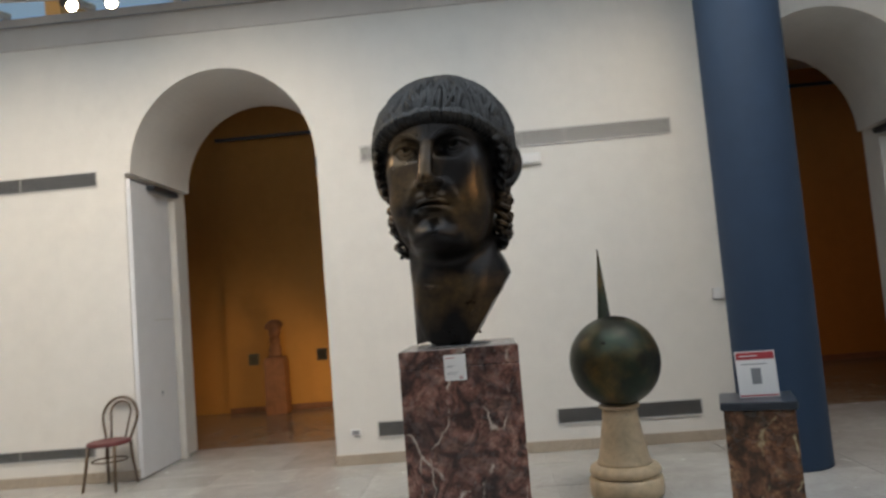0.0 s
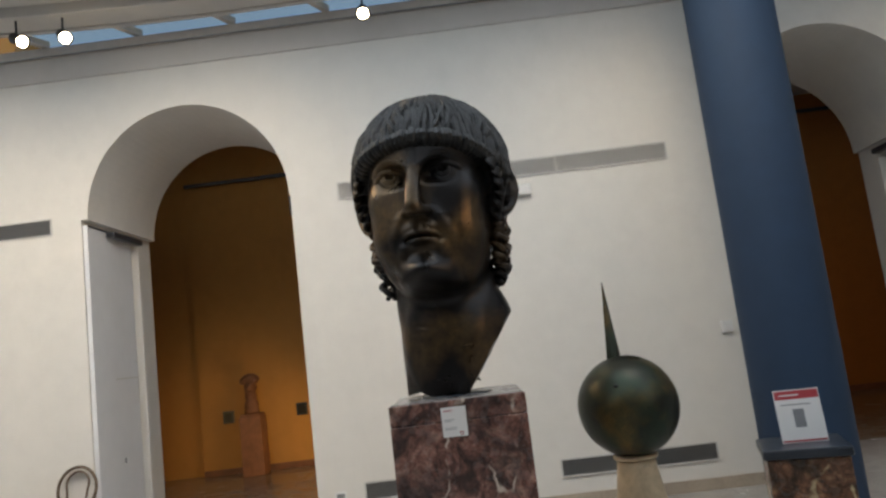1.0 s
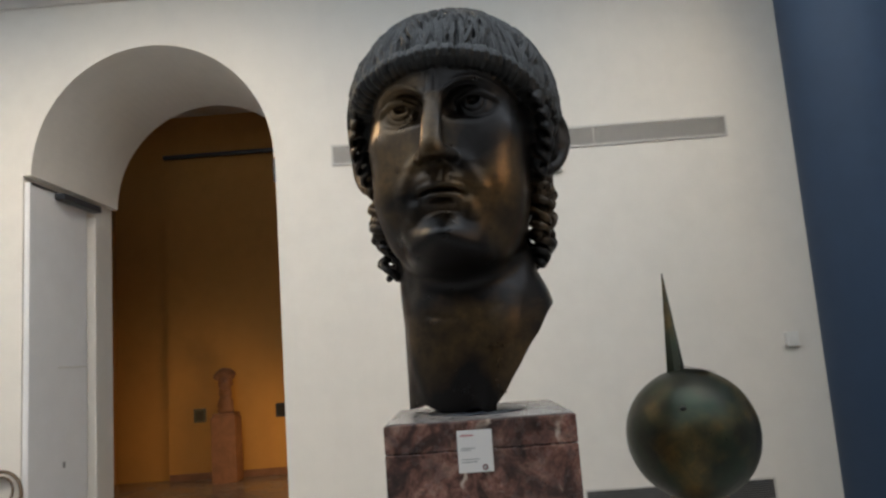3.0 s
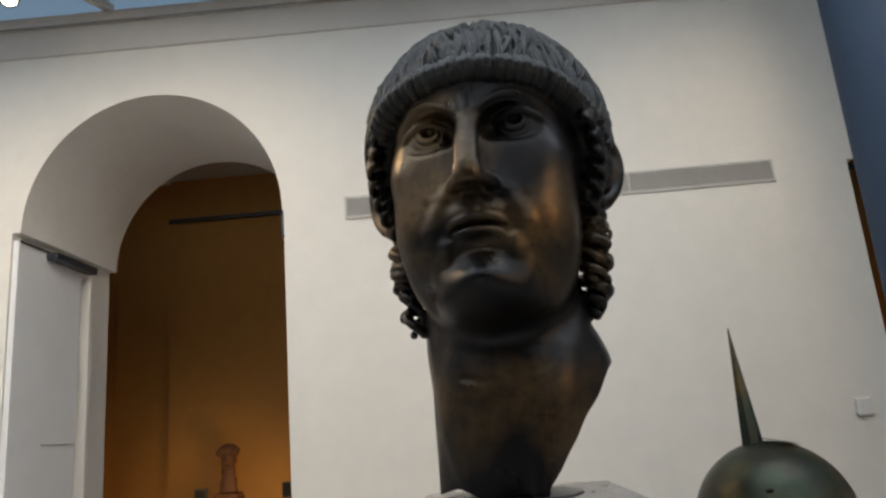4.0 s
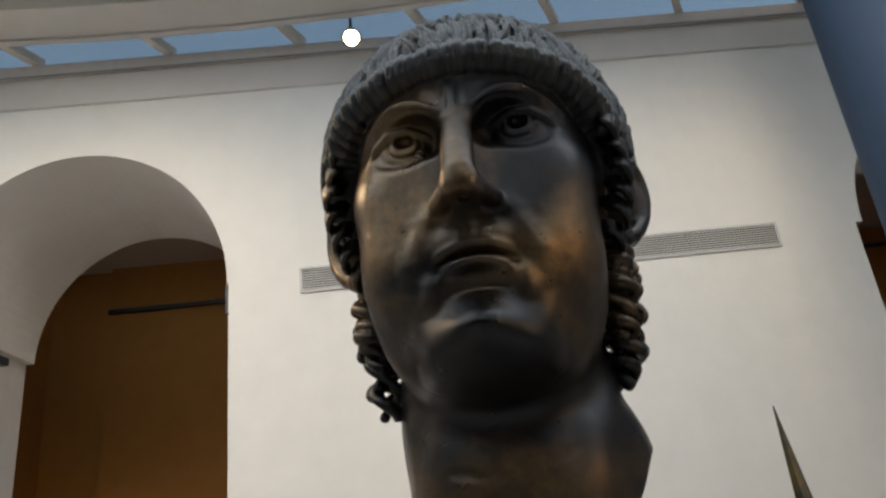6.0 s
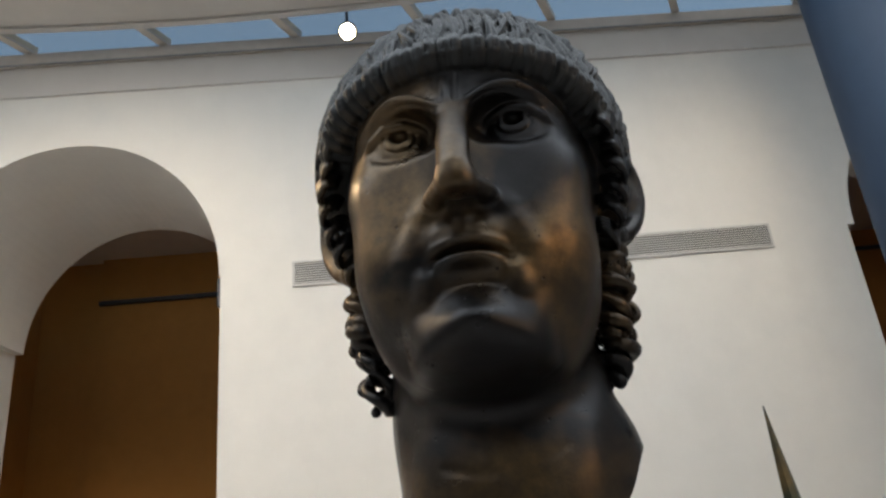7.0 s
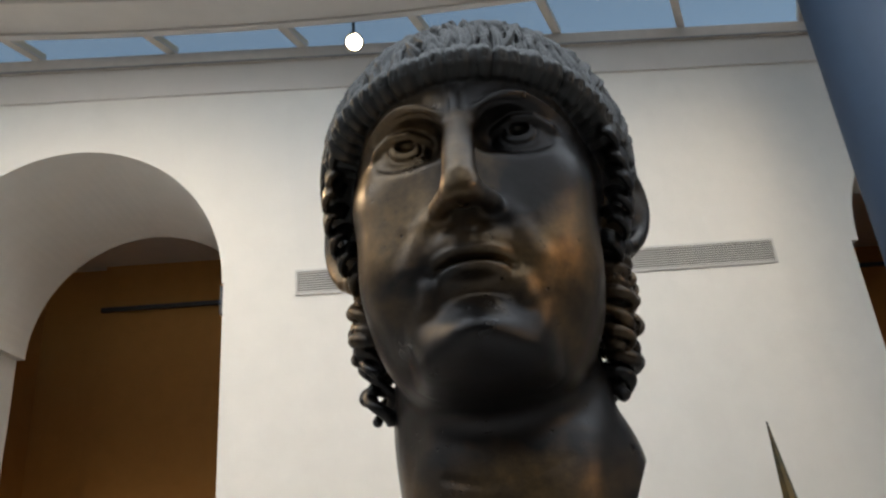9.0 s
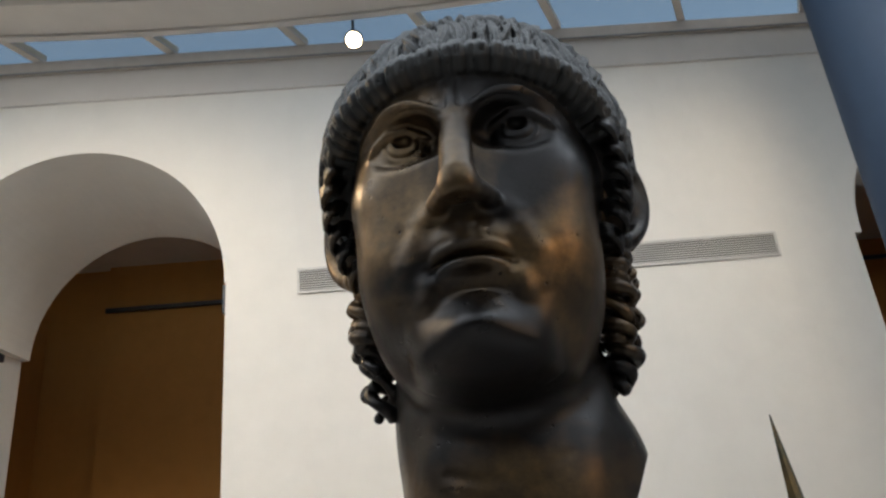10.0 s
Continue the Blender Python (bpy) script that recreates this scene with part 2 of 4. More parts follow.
def tube(points, radius, sides=8, bm=None, taper=None):
    """A round rod along points."""
    bm = bm or bmesh.new()
    pts = [Vector(p) for p in points]
    rings = []
    up = Vector((0.01, 0.02, 1)).normalized()
    for i, p in enumerate(pts):
        d = (pts[min(i + 1, len(pts) - 1)] - pts[max(i - 1, 0)]).normalized()
        side = d.cross(up)
        if side.length < 0.05:
            side = d.cross(Vector((1, 0, 0)))
        side.normalize()
        other = side.cross(d)
        r = radius * (taper[i] if taper else 1)
        rings.append([bm.verts.new(p + r * (math.cos(a) * side + math.sin(a) * other)) for a in (2 * math.pi * k / sides for k in range(sides))])
    for a, b in zip(rings, rings[1:]):
        for k in range(sides):
            bm.faces.new((a[k], a[(k + 1) % sides], b[(k + 1) % sides], b[k]))
    bm.faces.new(rings[0][::-1])
    bm.faces.new(rings[-1])
    bmesh.ops.recalc_face_normals(bm, faces=bm.faces)
    return bm


def prism(outline, y0, y1):
    """A solid between y0 and y1 with an outline of (x, z) pairs."""
    bm = bmesh.new()
    front = [bm.verts.new((x, y0, z)) for x, z in outline]
    back = [bm.verts.new((x, y1, z)) for x, z in outline]
    bm.faces.new(front)
    bm.faces.new(back[::-1])
    n = len(outline)
    for k in range(n):
        bm.faces.new((front[k], back[k], back[(k + 1) % n], front[(k + 1) % n]))
    bmesh.ops.recalc_face_normals(bm, faces=bm.faces)
    bmesh.ops.triangulate(bm, faces=[f for f in bm.faces if len(f.verts) > 4])
    return bm


# ---- the hall ----
ARCHES = [(-2.65, -3.70, -1.655), (3.52, 2.485, 4.56)]   # middle, jambs
SPRING, ARCH_HALF, ARCH_RISE = 3.155, 0.985, 1.02
WALL_TOP = 4.83
X0, X1, Y0 = -9.0, 9.0, -13.0

outline = [(X0, 0)]
for mid, left, right in ARCHES:
    outline += [(left, 0), (left, SPRING)]
    outline += [(mid - ARCH_HALF * math.cos(a), SPRING + ARCH_RISE * math.sin(a)) for a in (math.pi * k / 44 for k in range(45))]
    outline += [(right, SPRING), (right, 0)]
outline += [(X1, 0), (X1, WALL_TOP), (X0, WALL_TOP)]
tagged(part("wall_north", prism(outline, WALL_Y, WALL_Y + WALL_DEEP), M_WALL), "white painted hall wall with two deep arches", "wall", kind="structure")
tagged(part("fascia_trim", box(X0, X1, WALL_Y - 0.02, WALL_Y + 0.4, 4.585, 4.826, 0.004), M_BAND), "grey band along the wall top under the glass strip", "trim", kind="structure")
tagged(part("wall_west", box(X0 - 0.3, X0, Y0, 13, 0, 6.0), M_WALL), "plain white side wall", "wall", kind="structure")
tagged(part("wall_east", box(X1, X1 + 0.3, Y0, 13, 0, 6.0), M_WALL), "plain white side wall", "wall", kind="structure")
tagged(part("wall_south", box(X0, X1, Y0 - 0.3, Y0, 0, 6.0), M_WALL), "plain white end wall", "wall", kind="structure")

floor = tagged(part("floor", box(X0 - 0.3, X1 + 0.3, Y0 - 0.3, 13, -0.3, -0.004), M_FLOOR), "polished grey marble floor", "floor", kind="structure")

# beige skirting, broken at the arches
edges = [X0] + [e for _, left, right in ARCHES for e in (left, right)] + [X1]
for a, b in zip(edges[0::2], edges[1::2]):
    tagged(part("baseboard", box(a, b, WALL_Y - 0.022, WALL_Y - 0.001, 0, 0.105, 0.004), M_BORDER), "low beige marble skirting along the wall", "skirting", kind="structure")
for mid, left, right in ARCHES:
    for x, s in ((left, 1), (right, -1)):
        tagged(part("baseboard", box(min(x, x + s * 0.015), max(x, x + s * 0.015), WALL_Y + 0.0, WALL_Y + 0.42, 0, 0.105, 0.003), M_BORDER), "low beige marble skirting in the archway", "skirting", kind="structure")


# ---- ceiling ring, glass strip and added glowing roof bands ----
RING_C, RING_R, RING_W, RING_Z = (-2.0, 5.93 - 18.6), 18.6, 0.33, 4.93


def ring_y(x, r=RING_R):
    return RING_C[1] + math.sqrt(r * r - (x - RING_C[0]) ** 2)


def band(r0, r1, z0, z1, steps=60):
    """A curved slab between two radii of the ring."""
    bm = bmesh.new()
    rows = []
    for k in range(steps + 1):
        x = X0 + (X1 - X0) * k / steps
        ya, yb = ring_y(x, r0), ring_y(x, r1)
        rows.append([bm.verts.new(c) for c in ((x, ya, z0), (x, yb, z0), (x, yb, z1), (x, ya, z1))])
    for a, b in zip(rows, rows[1:]):
        for k in range(4):
            bm.faces.new((a[k], a[(k + 1) % 4], b[(k + 1) % 4], b[k]))
    bm.faces.new(rows[0])
    bm.faces.new(rows[-1][::-1])
    bmesh.ops.recalc_face_normals(bm, faces=bm.faces)
    return bm


tagged(part("ceiling_ring", band(RING_R - RING_W, RING_R, RING_Z, RING_Z + 0.25), M_RING), "grey curved soffit under the roof", "ceiling", kind="structure")
tagged(part("ring_trim", band(RING_R - 0.045, RING_R + 0.006, RING_Z - 0.018, RING_Z - 0.003), M_RING), "thin lip along the curved soffit", "trim", kind="structure")

tagged(part("ceiling_band", band(RING_R - RING_W - 0.9, RING_R - RING_W - 0.002, RING_Z + 0.10, RING_Z + 0.25), M_WALL), "white plaster band inside the curved soffit", "ceiling", kind="structure")
# rear slab added out of view, so the bronze reflects a dark hall
tagged(part("rear_ceiling", box(X0, X1, Y0, -3.0, RING_Z + 0.2, RING_Z + 0.4), M_RING), "unseen grey ceiling, added to keep the hall's rear dark", "ceiling", kind="structure")

# unseen glowing bands stand in for roof daylight and give the head its sheen
for ya, yb in ((2.2, 4.3), (-0.7, 0.6)):
    light = empty("roof_glow_band", pose(0, 0, RING_Z + 0.24), "unseen glowing band standing in for the glass roof", "skylight", kind="structure")
    for k in range(12):
        xa = -6.6 + 1.1 * k
        part("pane", box(xa + 0.03, xa + 1.07, ya, yb, 0.0, 0.012), M_ROOF_GLOW, light)
# unseen grey slabs that confine the glow to its bands
for ya, yb in ((0.62, 2.18), (-3.0, -0.72), (4.32, 5.2)):
    tagged(part("ceiling", box(X0, X1, ya, yb, RING_Z + 0.22, RING_Z + 0.42), M_RING), "unseen grey ceiling slab between the glowing roof bands", "ceiling", kind="structure")

# glass strip over the wall
window = empty("window_1", pose(0, 0, 0), "strip of blue roof glass between slanting bars", "skylight", kind="structure")
part("window_frame", box(X0, X1, WALL_Y - 0.05, WALL_Y + 0.4, WALL_TOP, 4.925, 0.006), M_FRAME, window, "grey-beige lower frame")
part("window_frame", box(X0, X1, WALL_Y - 0.054, WALL_Y - 0.04, WALL_TOP - 0.004, WALL_TOP + 0.006, 0.002), M_VENT_DULL, window, "thin dark joint")
BARS = [-2.06 + 0.94 * k for k in range(-7, 11)]
SLANT = 0.5


def bar_end(x):
    y = WALL_Y - 0.02
    while y > ring_y(x - SLANT * (WALL_Y - y)) - 0.1 and y > 0:
        y -= 0.01
    return x - SLANT * (WALL_Y - y), y


ends = [((x, WALL_Y - 0.0), bar_end(x)) for x in BARS]
for (a, b), (c, d) in zip(ends, ends[1:]):
    bm = bmesh.new()
    v = [bm.verts.new((*q, 4.955)) for q in (a, c, d, b)]
    bm.faces.new(v)
    bmesh.ops.solidify(bm, geom=bm.faces[:], thickness=0.012)
    bmesh.ops.recalc_face_normals(bm, faces=bm.faces)
    pane = part("pane", bm, M_GLASS, window)
    pane.visible_shadow = False
for a, b in ends:
    bm = bmesh.new()
    d = (Vector(b) - Vector(a)).normalized()
    n = Vector((-d.y, d.x)) * 0.028
    base = [bm.verts.new((*q, 4.932)) for q in (Vector(a) - n, Vector(a) + n, Vector(b) + n, Vector(b) - n)]
    top = [bm.verts.new((q.co.x, q.co.y, 5.0)) for q in base]
    bm.faces.new(base)
    bm.faces.new(top[::-1])
    for k in range(4):
        bm.faces.new((base[k], top[k], top[(k + 1) % 4], base[(k + 1) % 4]))
    bmesh.ops.recalc_face_normals(bm, faces=bm.faces)
    part("glazing_bar", bm, M_FRAME, window)


# ---- spot lamps on the ring ----
def spotlight(where, target):
    d = (Vector(target) - Vector(where)).normalized()
    turn = d.to_track_quat("Z", "Y").to_matrix().to_4x4()
    ob = empty("ceiling_spotlight", Matrix.Translation(where), "lit warm spotlight hanging from the ceiling ring", "spotlight", "ceiling spotlights")
    can = lathe([(0.040, -0.16), (0.048, -0.15), (0.052, -0.02), (0.066, 0.0), (0.066, 0.012), (0.058, 0.012), (0.052, -0.004)], 24)
    bmesh.ops.transform(can, matrix=turn, verts=can.verts)
    part("housing", can, M_IRON, ob, smooth=True)
    bulb = lathe([(0.010, -0.004), (0.048, -0.002), (0.050, 0.003), (0.030, 0.012), (0.004, 0.016)], 24)
    bmesh.ops.transform(bulb, matrix=turn, verts=bulb.verts)
    part("bulb", bulb, M_BULB, ob, "glowing warm bulb", True)
    back = -0.1 * d
    part("stem", tube([back, (back.x, back.y, back.z + 0.06), (back.x, back.y, RING_Z - 0.002 - where[2])], 0.010), M_IRON, ob)
    return ob


for where, target in SPOTS:
    spotlight(where, target)


ob = empty("ceiling_camera", pose(1.77, ring_y(1.77) - 0.10, RING_Z - 0.001), "small dark dome camera under the ceiling ring", "camera")
part("base", lathe([(0.050, -0.024), (0.055, -0.016), (0.055, -0.001)], 28), M_PLASTIC, ob, smooth=True)
part("dome", lathe([(0.006, -0.066), (0.026, -0.060), (0.040, -0.044), (0.045, -0.0245)], 28), M_IRON, ob, "dark dome", True)


# ---- blue column ----
bm = lathe([(0.338, 0.0), (0.338, 0.02), (0.338, 1.3), (0.338, 2.6), (0.338, 4.0), (0.338, 5.10)], 96)
column = tagged(part("column", bm, M_BLUE, smooth=True), "tall round column painted dark blue", "column", kind="structure")
column.location = (2.31, 5.13, 0)


# ---- vents and small wall fittings ----
def vent(x0, x1, z0, z1, dark):
    ob = empty("wall_vent", pose((x0 + x1) / 2, WALL_Y, (z0 + z1) / 2), "long grey aluminium air grille set in the wall", "air vent", "wall vents")
    w, h, f = (x1 - x0) / 2, (z1 - z0) / 2, 0.016
    bm = box(-w - f, w + f, -0.014, -0.002, h, h + f, 0.002)
    box(-w - f, w + f, -0.014, -0.002, -h - f, -h, 0.002, bm=bm)
    box(-w - f, -w, -0.014, -0.002, -h, h, 0.002, bm=bm)
    box(w, w + f, -0.014, -0.002, -h, h, 0.002, bm=bm)
    part("frame", bm, M_VENT_FRAME, ob)
    part("backing", box(-w, w, -0.004, -0.002, -h, h), M_VENT_DARK, ob)
    n = 9
    for k in range(n):
        z = -h + (k + 0.5) * 2 * h / n
        slat = box(-w, w, -0.0008, 0.0008, -0.0055, 0.0055)
        bmesh.ops.transform(slat, matrix=pose(0, -0.009, z, 35 if dark else -35), verts=slat.verts)
        part("slat", slat, M_VENT_DULL if dark else M_VENT, ob)
    count = max(1, round(2 * w / 0.9))
    for k in range(1, count):
        x = -w + 2 * w * k / count
        part("divider", box(x - 0.004, x + 0.004, -0.0145, -0.003, -h, h), M_VENT, ob)


M_VENT_FRAME = plain("pale_grille_frame", (0.62, 0.60, 0.57), 0.5)
vent(-1.184, 1.936, 3.05, 3.19, False)
vent(-7.3, -4.0, 3.05, 3.19, True)
vent(0.573, 1.953, 0.263, 0.40, True)
vent(-1.21, 0.10, 0.263, 0.40, True)
vent(-7.3, -4.14, 0.263, 0.36, True)

ob = empty("wall_switch", pose(2.225, WALL_Y, 1.41), "small white plastic wall switch box", "switch")
part("plate", box(-0.05, 0.05, -0.035, -0.001, -0.055, 0.055, 0.008), M_PLASTIC, ob)
part("rocker", box(-0.022, 0.022, -0.041, -0.033, -0.03, 0.03, 0.004), M_PLASTIC, ob)
ob = empty("emergency_light", pose(0.47, WALL_Y, 2.905), "white plastic emergency light box under the grille", "light")
part("body", box(-0.16, 0.16, -0.05, -0.001, -0.055, 0.055, 0.010), M_PLASTIC, ob)
part("lens", box(-0.14, 0.14, -0.056, -0.048, -0.035, 0.035, 0.006), M_PAPER, ob)
ob = empty("wall_outlet", pose(-1.446, WALL_Y, 0.317), "small white wall outlet low on the wall", "outlet")
part("plate", box(-0.055, 0.055, -0.012, -0.001, -0.035, 0.035, 0.004), M_PLASTIC, ob)
part("socket", box(-0.035, 0.035, -0.016, -0.010, -0.02, 0.02, 0.003), M_INK, ob)


# ---- door leaves folded into the archways ----
def door_leaf(name, x, s):
    """A tall door leaf standing open against the jamb; s is the way into the opening."""
    ob = empty(name, pose(x, WALL_Y, 0), "tall white door standing open against the archway jamb", "door", kind="structure")
    a, b = sorted((x + s * 0.004, x + s * 0.05))
    part("leaf", box(a - x, b - x, 0.012, 0.90, 0.012, 3.10, 0.005), M_DOOR, ob)
    a, b = sorted((s * 0.004, s * 0.10))
    part("door_stop", box(a, b, 0.955, 1.02, 0.0, 2.98, 0.006), M_WALL, ob, "white jamb post beside the door")
    a, b = sorted((s * 0.052, s * 0.14))
    part("door_closer", box(a, b, 0.36, 1.0, 3.025, 3.085, 0.01), M_SLATE, ob, "dark metal door closer")
    a, b = sorted((s * 0.050, s * 0.062))
    part("closer_arm", box(a, b, 0.02, 0.40, 3.085, 3.10, 0.002), M_SLATE, ob)
    part("keyhole", box(min(s * 0.05, s * 0.056), max(s * 0.05, s * 0.056), 0.50, 0.53, 0.78, 0.83, 0.002), M_INK, ob)
    part("pull_bar", box(min(s * 0.05, s * 0.06), max(s * 0.05, s * 0.06), 0.42, 0.86, 1.60, 1.612, 0.002), M_VENT, ob)


door_leaf("door_1", ARCHES[0][1], 1)
door_leaf("door_2", ARCHES[1][2], -1)
ob = empty("jamb_latch", pose(ARCHES[0][2], WALL_Y + 0.03, 3.05), "small dark latch on the archway jamb", "latch")
part("plate", box(-0.02, 0.0, -0.03, 0.05, -0.10, 0.09, 0.004), M_SLATE, ob)


# ---- rooms behind the arches ----
BACK = WALL_Y + WALL_DEEP
tagged(part("wall_gallery_north", box(-4.42, 1.0, 10.78, 11.1, 0, 6.0), M_OCHRE), "ochre painted gallery wall", "wall", kind="structure")
tagged(part("wall_gallery_corner", box(-9.0, -4.42, 10.90, 11.1, 0, 6.0), M_OCHRE), "ochre painted gallery wall, set back", "wall", kind="structure")
tagged(part("wall_gallery_divide", box(0.9, 1.1, BACK, 12.3, 0, 6.0), M_OCHRE), "ochre painted dividing wall", "wall", kind="structure")
tagged(part("wall_gallery_east", box(1.1, 9.0, 12.0, 12.3, 0, 6.0), M_OCHRE_DIM), "ochre gallery wall, its dimness put into the paint colour", "wall", kind="structure")
tagged(part("wall_gallery_side", box(-5.4, -5.2, BACK, 10.90, 0, 6.0), M_OCHRE), "ochre painted side wall", "wall", kind="structure")
tagged(part("gallery_ceiling", box(-9.0, 9.0, BACK, 12.3, 5.2, 5.4), M_BAND), "dark gallery ceiling", "ceiling", kind="structure")
tagged(part("gallery_trim", box(-4.42, 0.9, 10.72, 10.776, 4.56, 4.62, 0.01), M_SLATE), "dark moulding high on the gallery wall", "trim", kind="structure")
tagged(part("gallery_trim", box(1.1, 9.0, 11.94, 11.996, 4.86, 4.92, 0.01), M_SLATE), "dark moulding high on the gallery wall", "trim", kind="structure")
tagged(part("gallery_baseboard", box(-4.42, 0.9, 10.755, 10.777, 0.0, 0.09, 0.004), M_HERM), "brown stone skirting of the gallery", "skirting", kind="structure")
tagged(part("gallery_baseboard", box(1.1, 9.0, 11.975, 11.997, 0.0, 0.10, 0.004), M_HERM), "brown stone skirting of the gallery", "skirting", kind="structure")
tagged(part("gallery_floor", box(-9.0, 9.0, BACK, 12.3, -0.003, 0.0), M_BACKFLOOR), "polished brown marble gallery floor", "floor", kind="structure")

for x in (-3.98, -2.83):
    ob = empty("wall_panel", pose(x, 10.78, 0.865), "small square dark panel on the ochre wall", "panel", "gallery wall panels")
    part("plate", box(-0.085, 0.085, -0.03, -0.001, -0.095, 0.095, 0.006), M_SLATE, ob)
    part("rim", box(-0.06, 0.06, -0.036, -0.028, -0.07, 0.07, 0.004), M_IRON, ob)


# ---- bust on a pillar in the gallery ----
ob = empty("stone_pillar", pose(-3.50, 10.42, 0), "square brown stone pillar against the ochre wall", "pillar")
bm = box(-0.165, 0.165, -0.15, 0.15, 0.0, 0.86, 0.012)
bmesh.ops.subdivide_edges(bm, edges=bm.edges, cuts=3, use_grid_fill=True)
for v in bm.verts:
    v.co += noise.noise_vector(v.co * 5) * 0.012
part("shaft", bm, M_HERM, ob)
part("cap", box(-0.15, 0.15, -0.13, 0.13, 0.862, 0.90, 0.008), M_HERM, ob)

bm = lathe([(0.108, 0.0), (0.112, 0.04), (0.096, 0.065), (0.106, 0.10), (0.098, 0.17), (0.080, 0.205), (0.090, 0.24), (0.084, 0.29), (0.072, 0.33)], 28)
for v in bm.verts:
    v.co.y *= 0.75
for c, r in (((0, -0.01, 0.40), (0.094, 0.105, 0.125)), ((0, 0.01, 0.515), (0.138, 0.125, 0.082)), ((0, -0.115, 0.40), (0.018, 0.03, 0.04)), ((0, -0.085, 0.31), (0.055, 0.05, 0.04)), ((-0.09, -0.04, 0.49), (0.05, 0.07, 0.055)), ((0.09, -0.04, 0.49), (0.05, 0.07, 0.055))):
    made = bmesh.ops.create_icosphere(bm, subdivisions=3, radius=1, matrix=Matrix.Translation(c) @ Matrix.Diagonal((*r, 1)))
for v in bm.verts:
    v.co += noise.noise_vector(v.co * 14) * 0.014
bust = tagged(part("stone_bust", bm, M_HERM, smooth=True), "weathered brown stone bust on a pillar", "bust")
bust.location = (-3.50, 10.42, 0.90)


# ---- great head's pedestal ----
ob = empty("marble_pedestal", pose(-0.23, 3.87, 0), "square pedestal of dark red veined breccia marble", "pedestal")
part("block", box(-0.377, 0.377, -0.377, 0.377, 0.0, 1.125, 0.006), M_BRECCIA, ob)
part("top_slab", box(-0.377, 0.377, -0.377, 0.377, 1.128, 1.237, 0.006), M_BRECCIA, ob)
M_TOP = plain("grey_marble_top", (0.30, 0.28, 0.27), 0.25, 0, 0.3)
part("top_face", box(-0.366, 0.366, -0.366, 0.366, 1.2375, 1.241, 0.001), M_TOP, ob, "polished grey top")
disc = lathe([(0.215, 1.2412), (0.215, 1.246), (0.20, 1.249)], 48)
part("disc", disc, M_SLATE, ob, "round dark plate under the head", True)
post = box(-0.065, 0.075, -0.10, 0.06, 1.249, 1.46, 0.006)
part("post", post, M_IRON, ob, "square black iron post")
part("bracket", box(-0.10, 0.11, -0.14, 0.10, 1.335, 1.40, 0.008), M_IRON, ob)

ob = empty("wall_label", pose(-0.255, 3.4905, 1.122), "white label with red mark on the marble pedestal", "label")
part("card", box(-0.068, 0.068, -0.006, -0.001, -0.080, 0.080, 0.001), M_PAPER, ob)
part("print_line", box(-0.055, -0.005, -0.0066, -0.0058, 0.058, 0.063), M_RED, ob)
for z, w in ((0.012, 0.055), (0.004, 0.04), (-0.030, 0.07), (-0.040, 0.06)):
    part("print_line", box(-0.055, -0.055 + w, -0.0066, -0.0058, z - 0.0015, z + 0.0015), M_INK, ob)
ring = bmesh.new()
for k in range(24):
    a, b = 2 * math.pi * k / 24, 2 * math.pi * (k + 1) / 24
    q = [ring.verts.new((0.035 + r * math.cos(c), -0.0068, -0.062 + r * math.sin(c))) for r, c in ((0.006, a), (0.011, a), (0.011, b), (0.006, b))]
    ring.faces.new(q)
bmesh.ops.solidify(ring, geom=ring.faces[:], thickness=0.0006)
part("red_ring", ring, M_RED, ob)

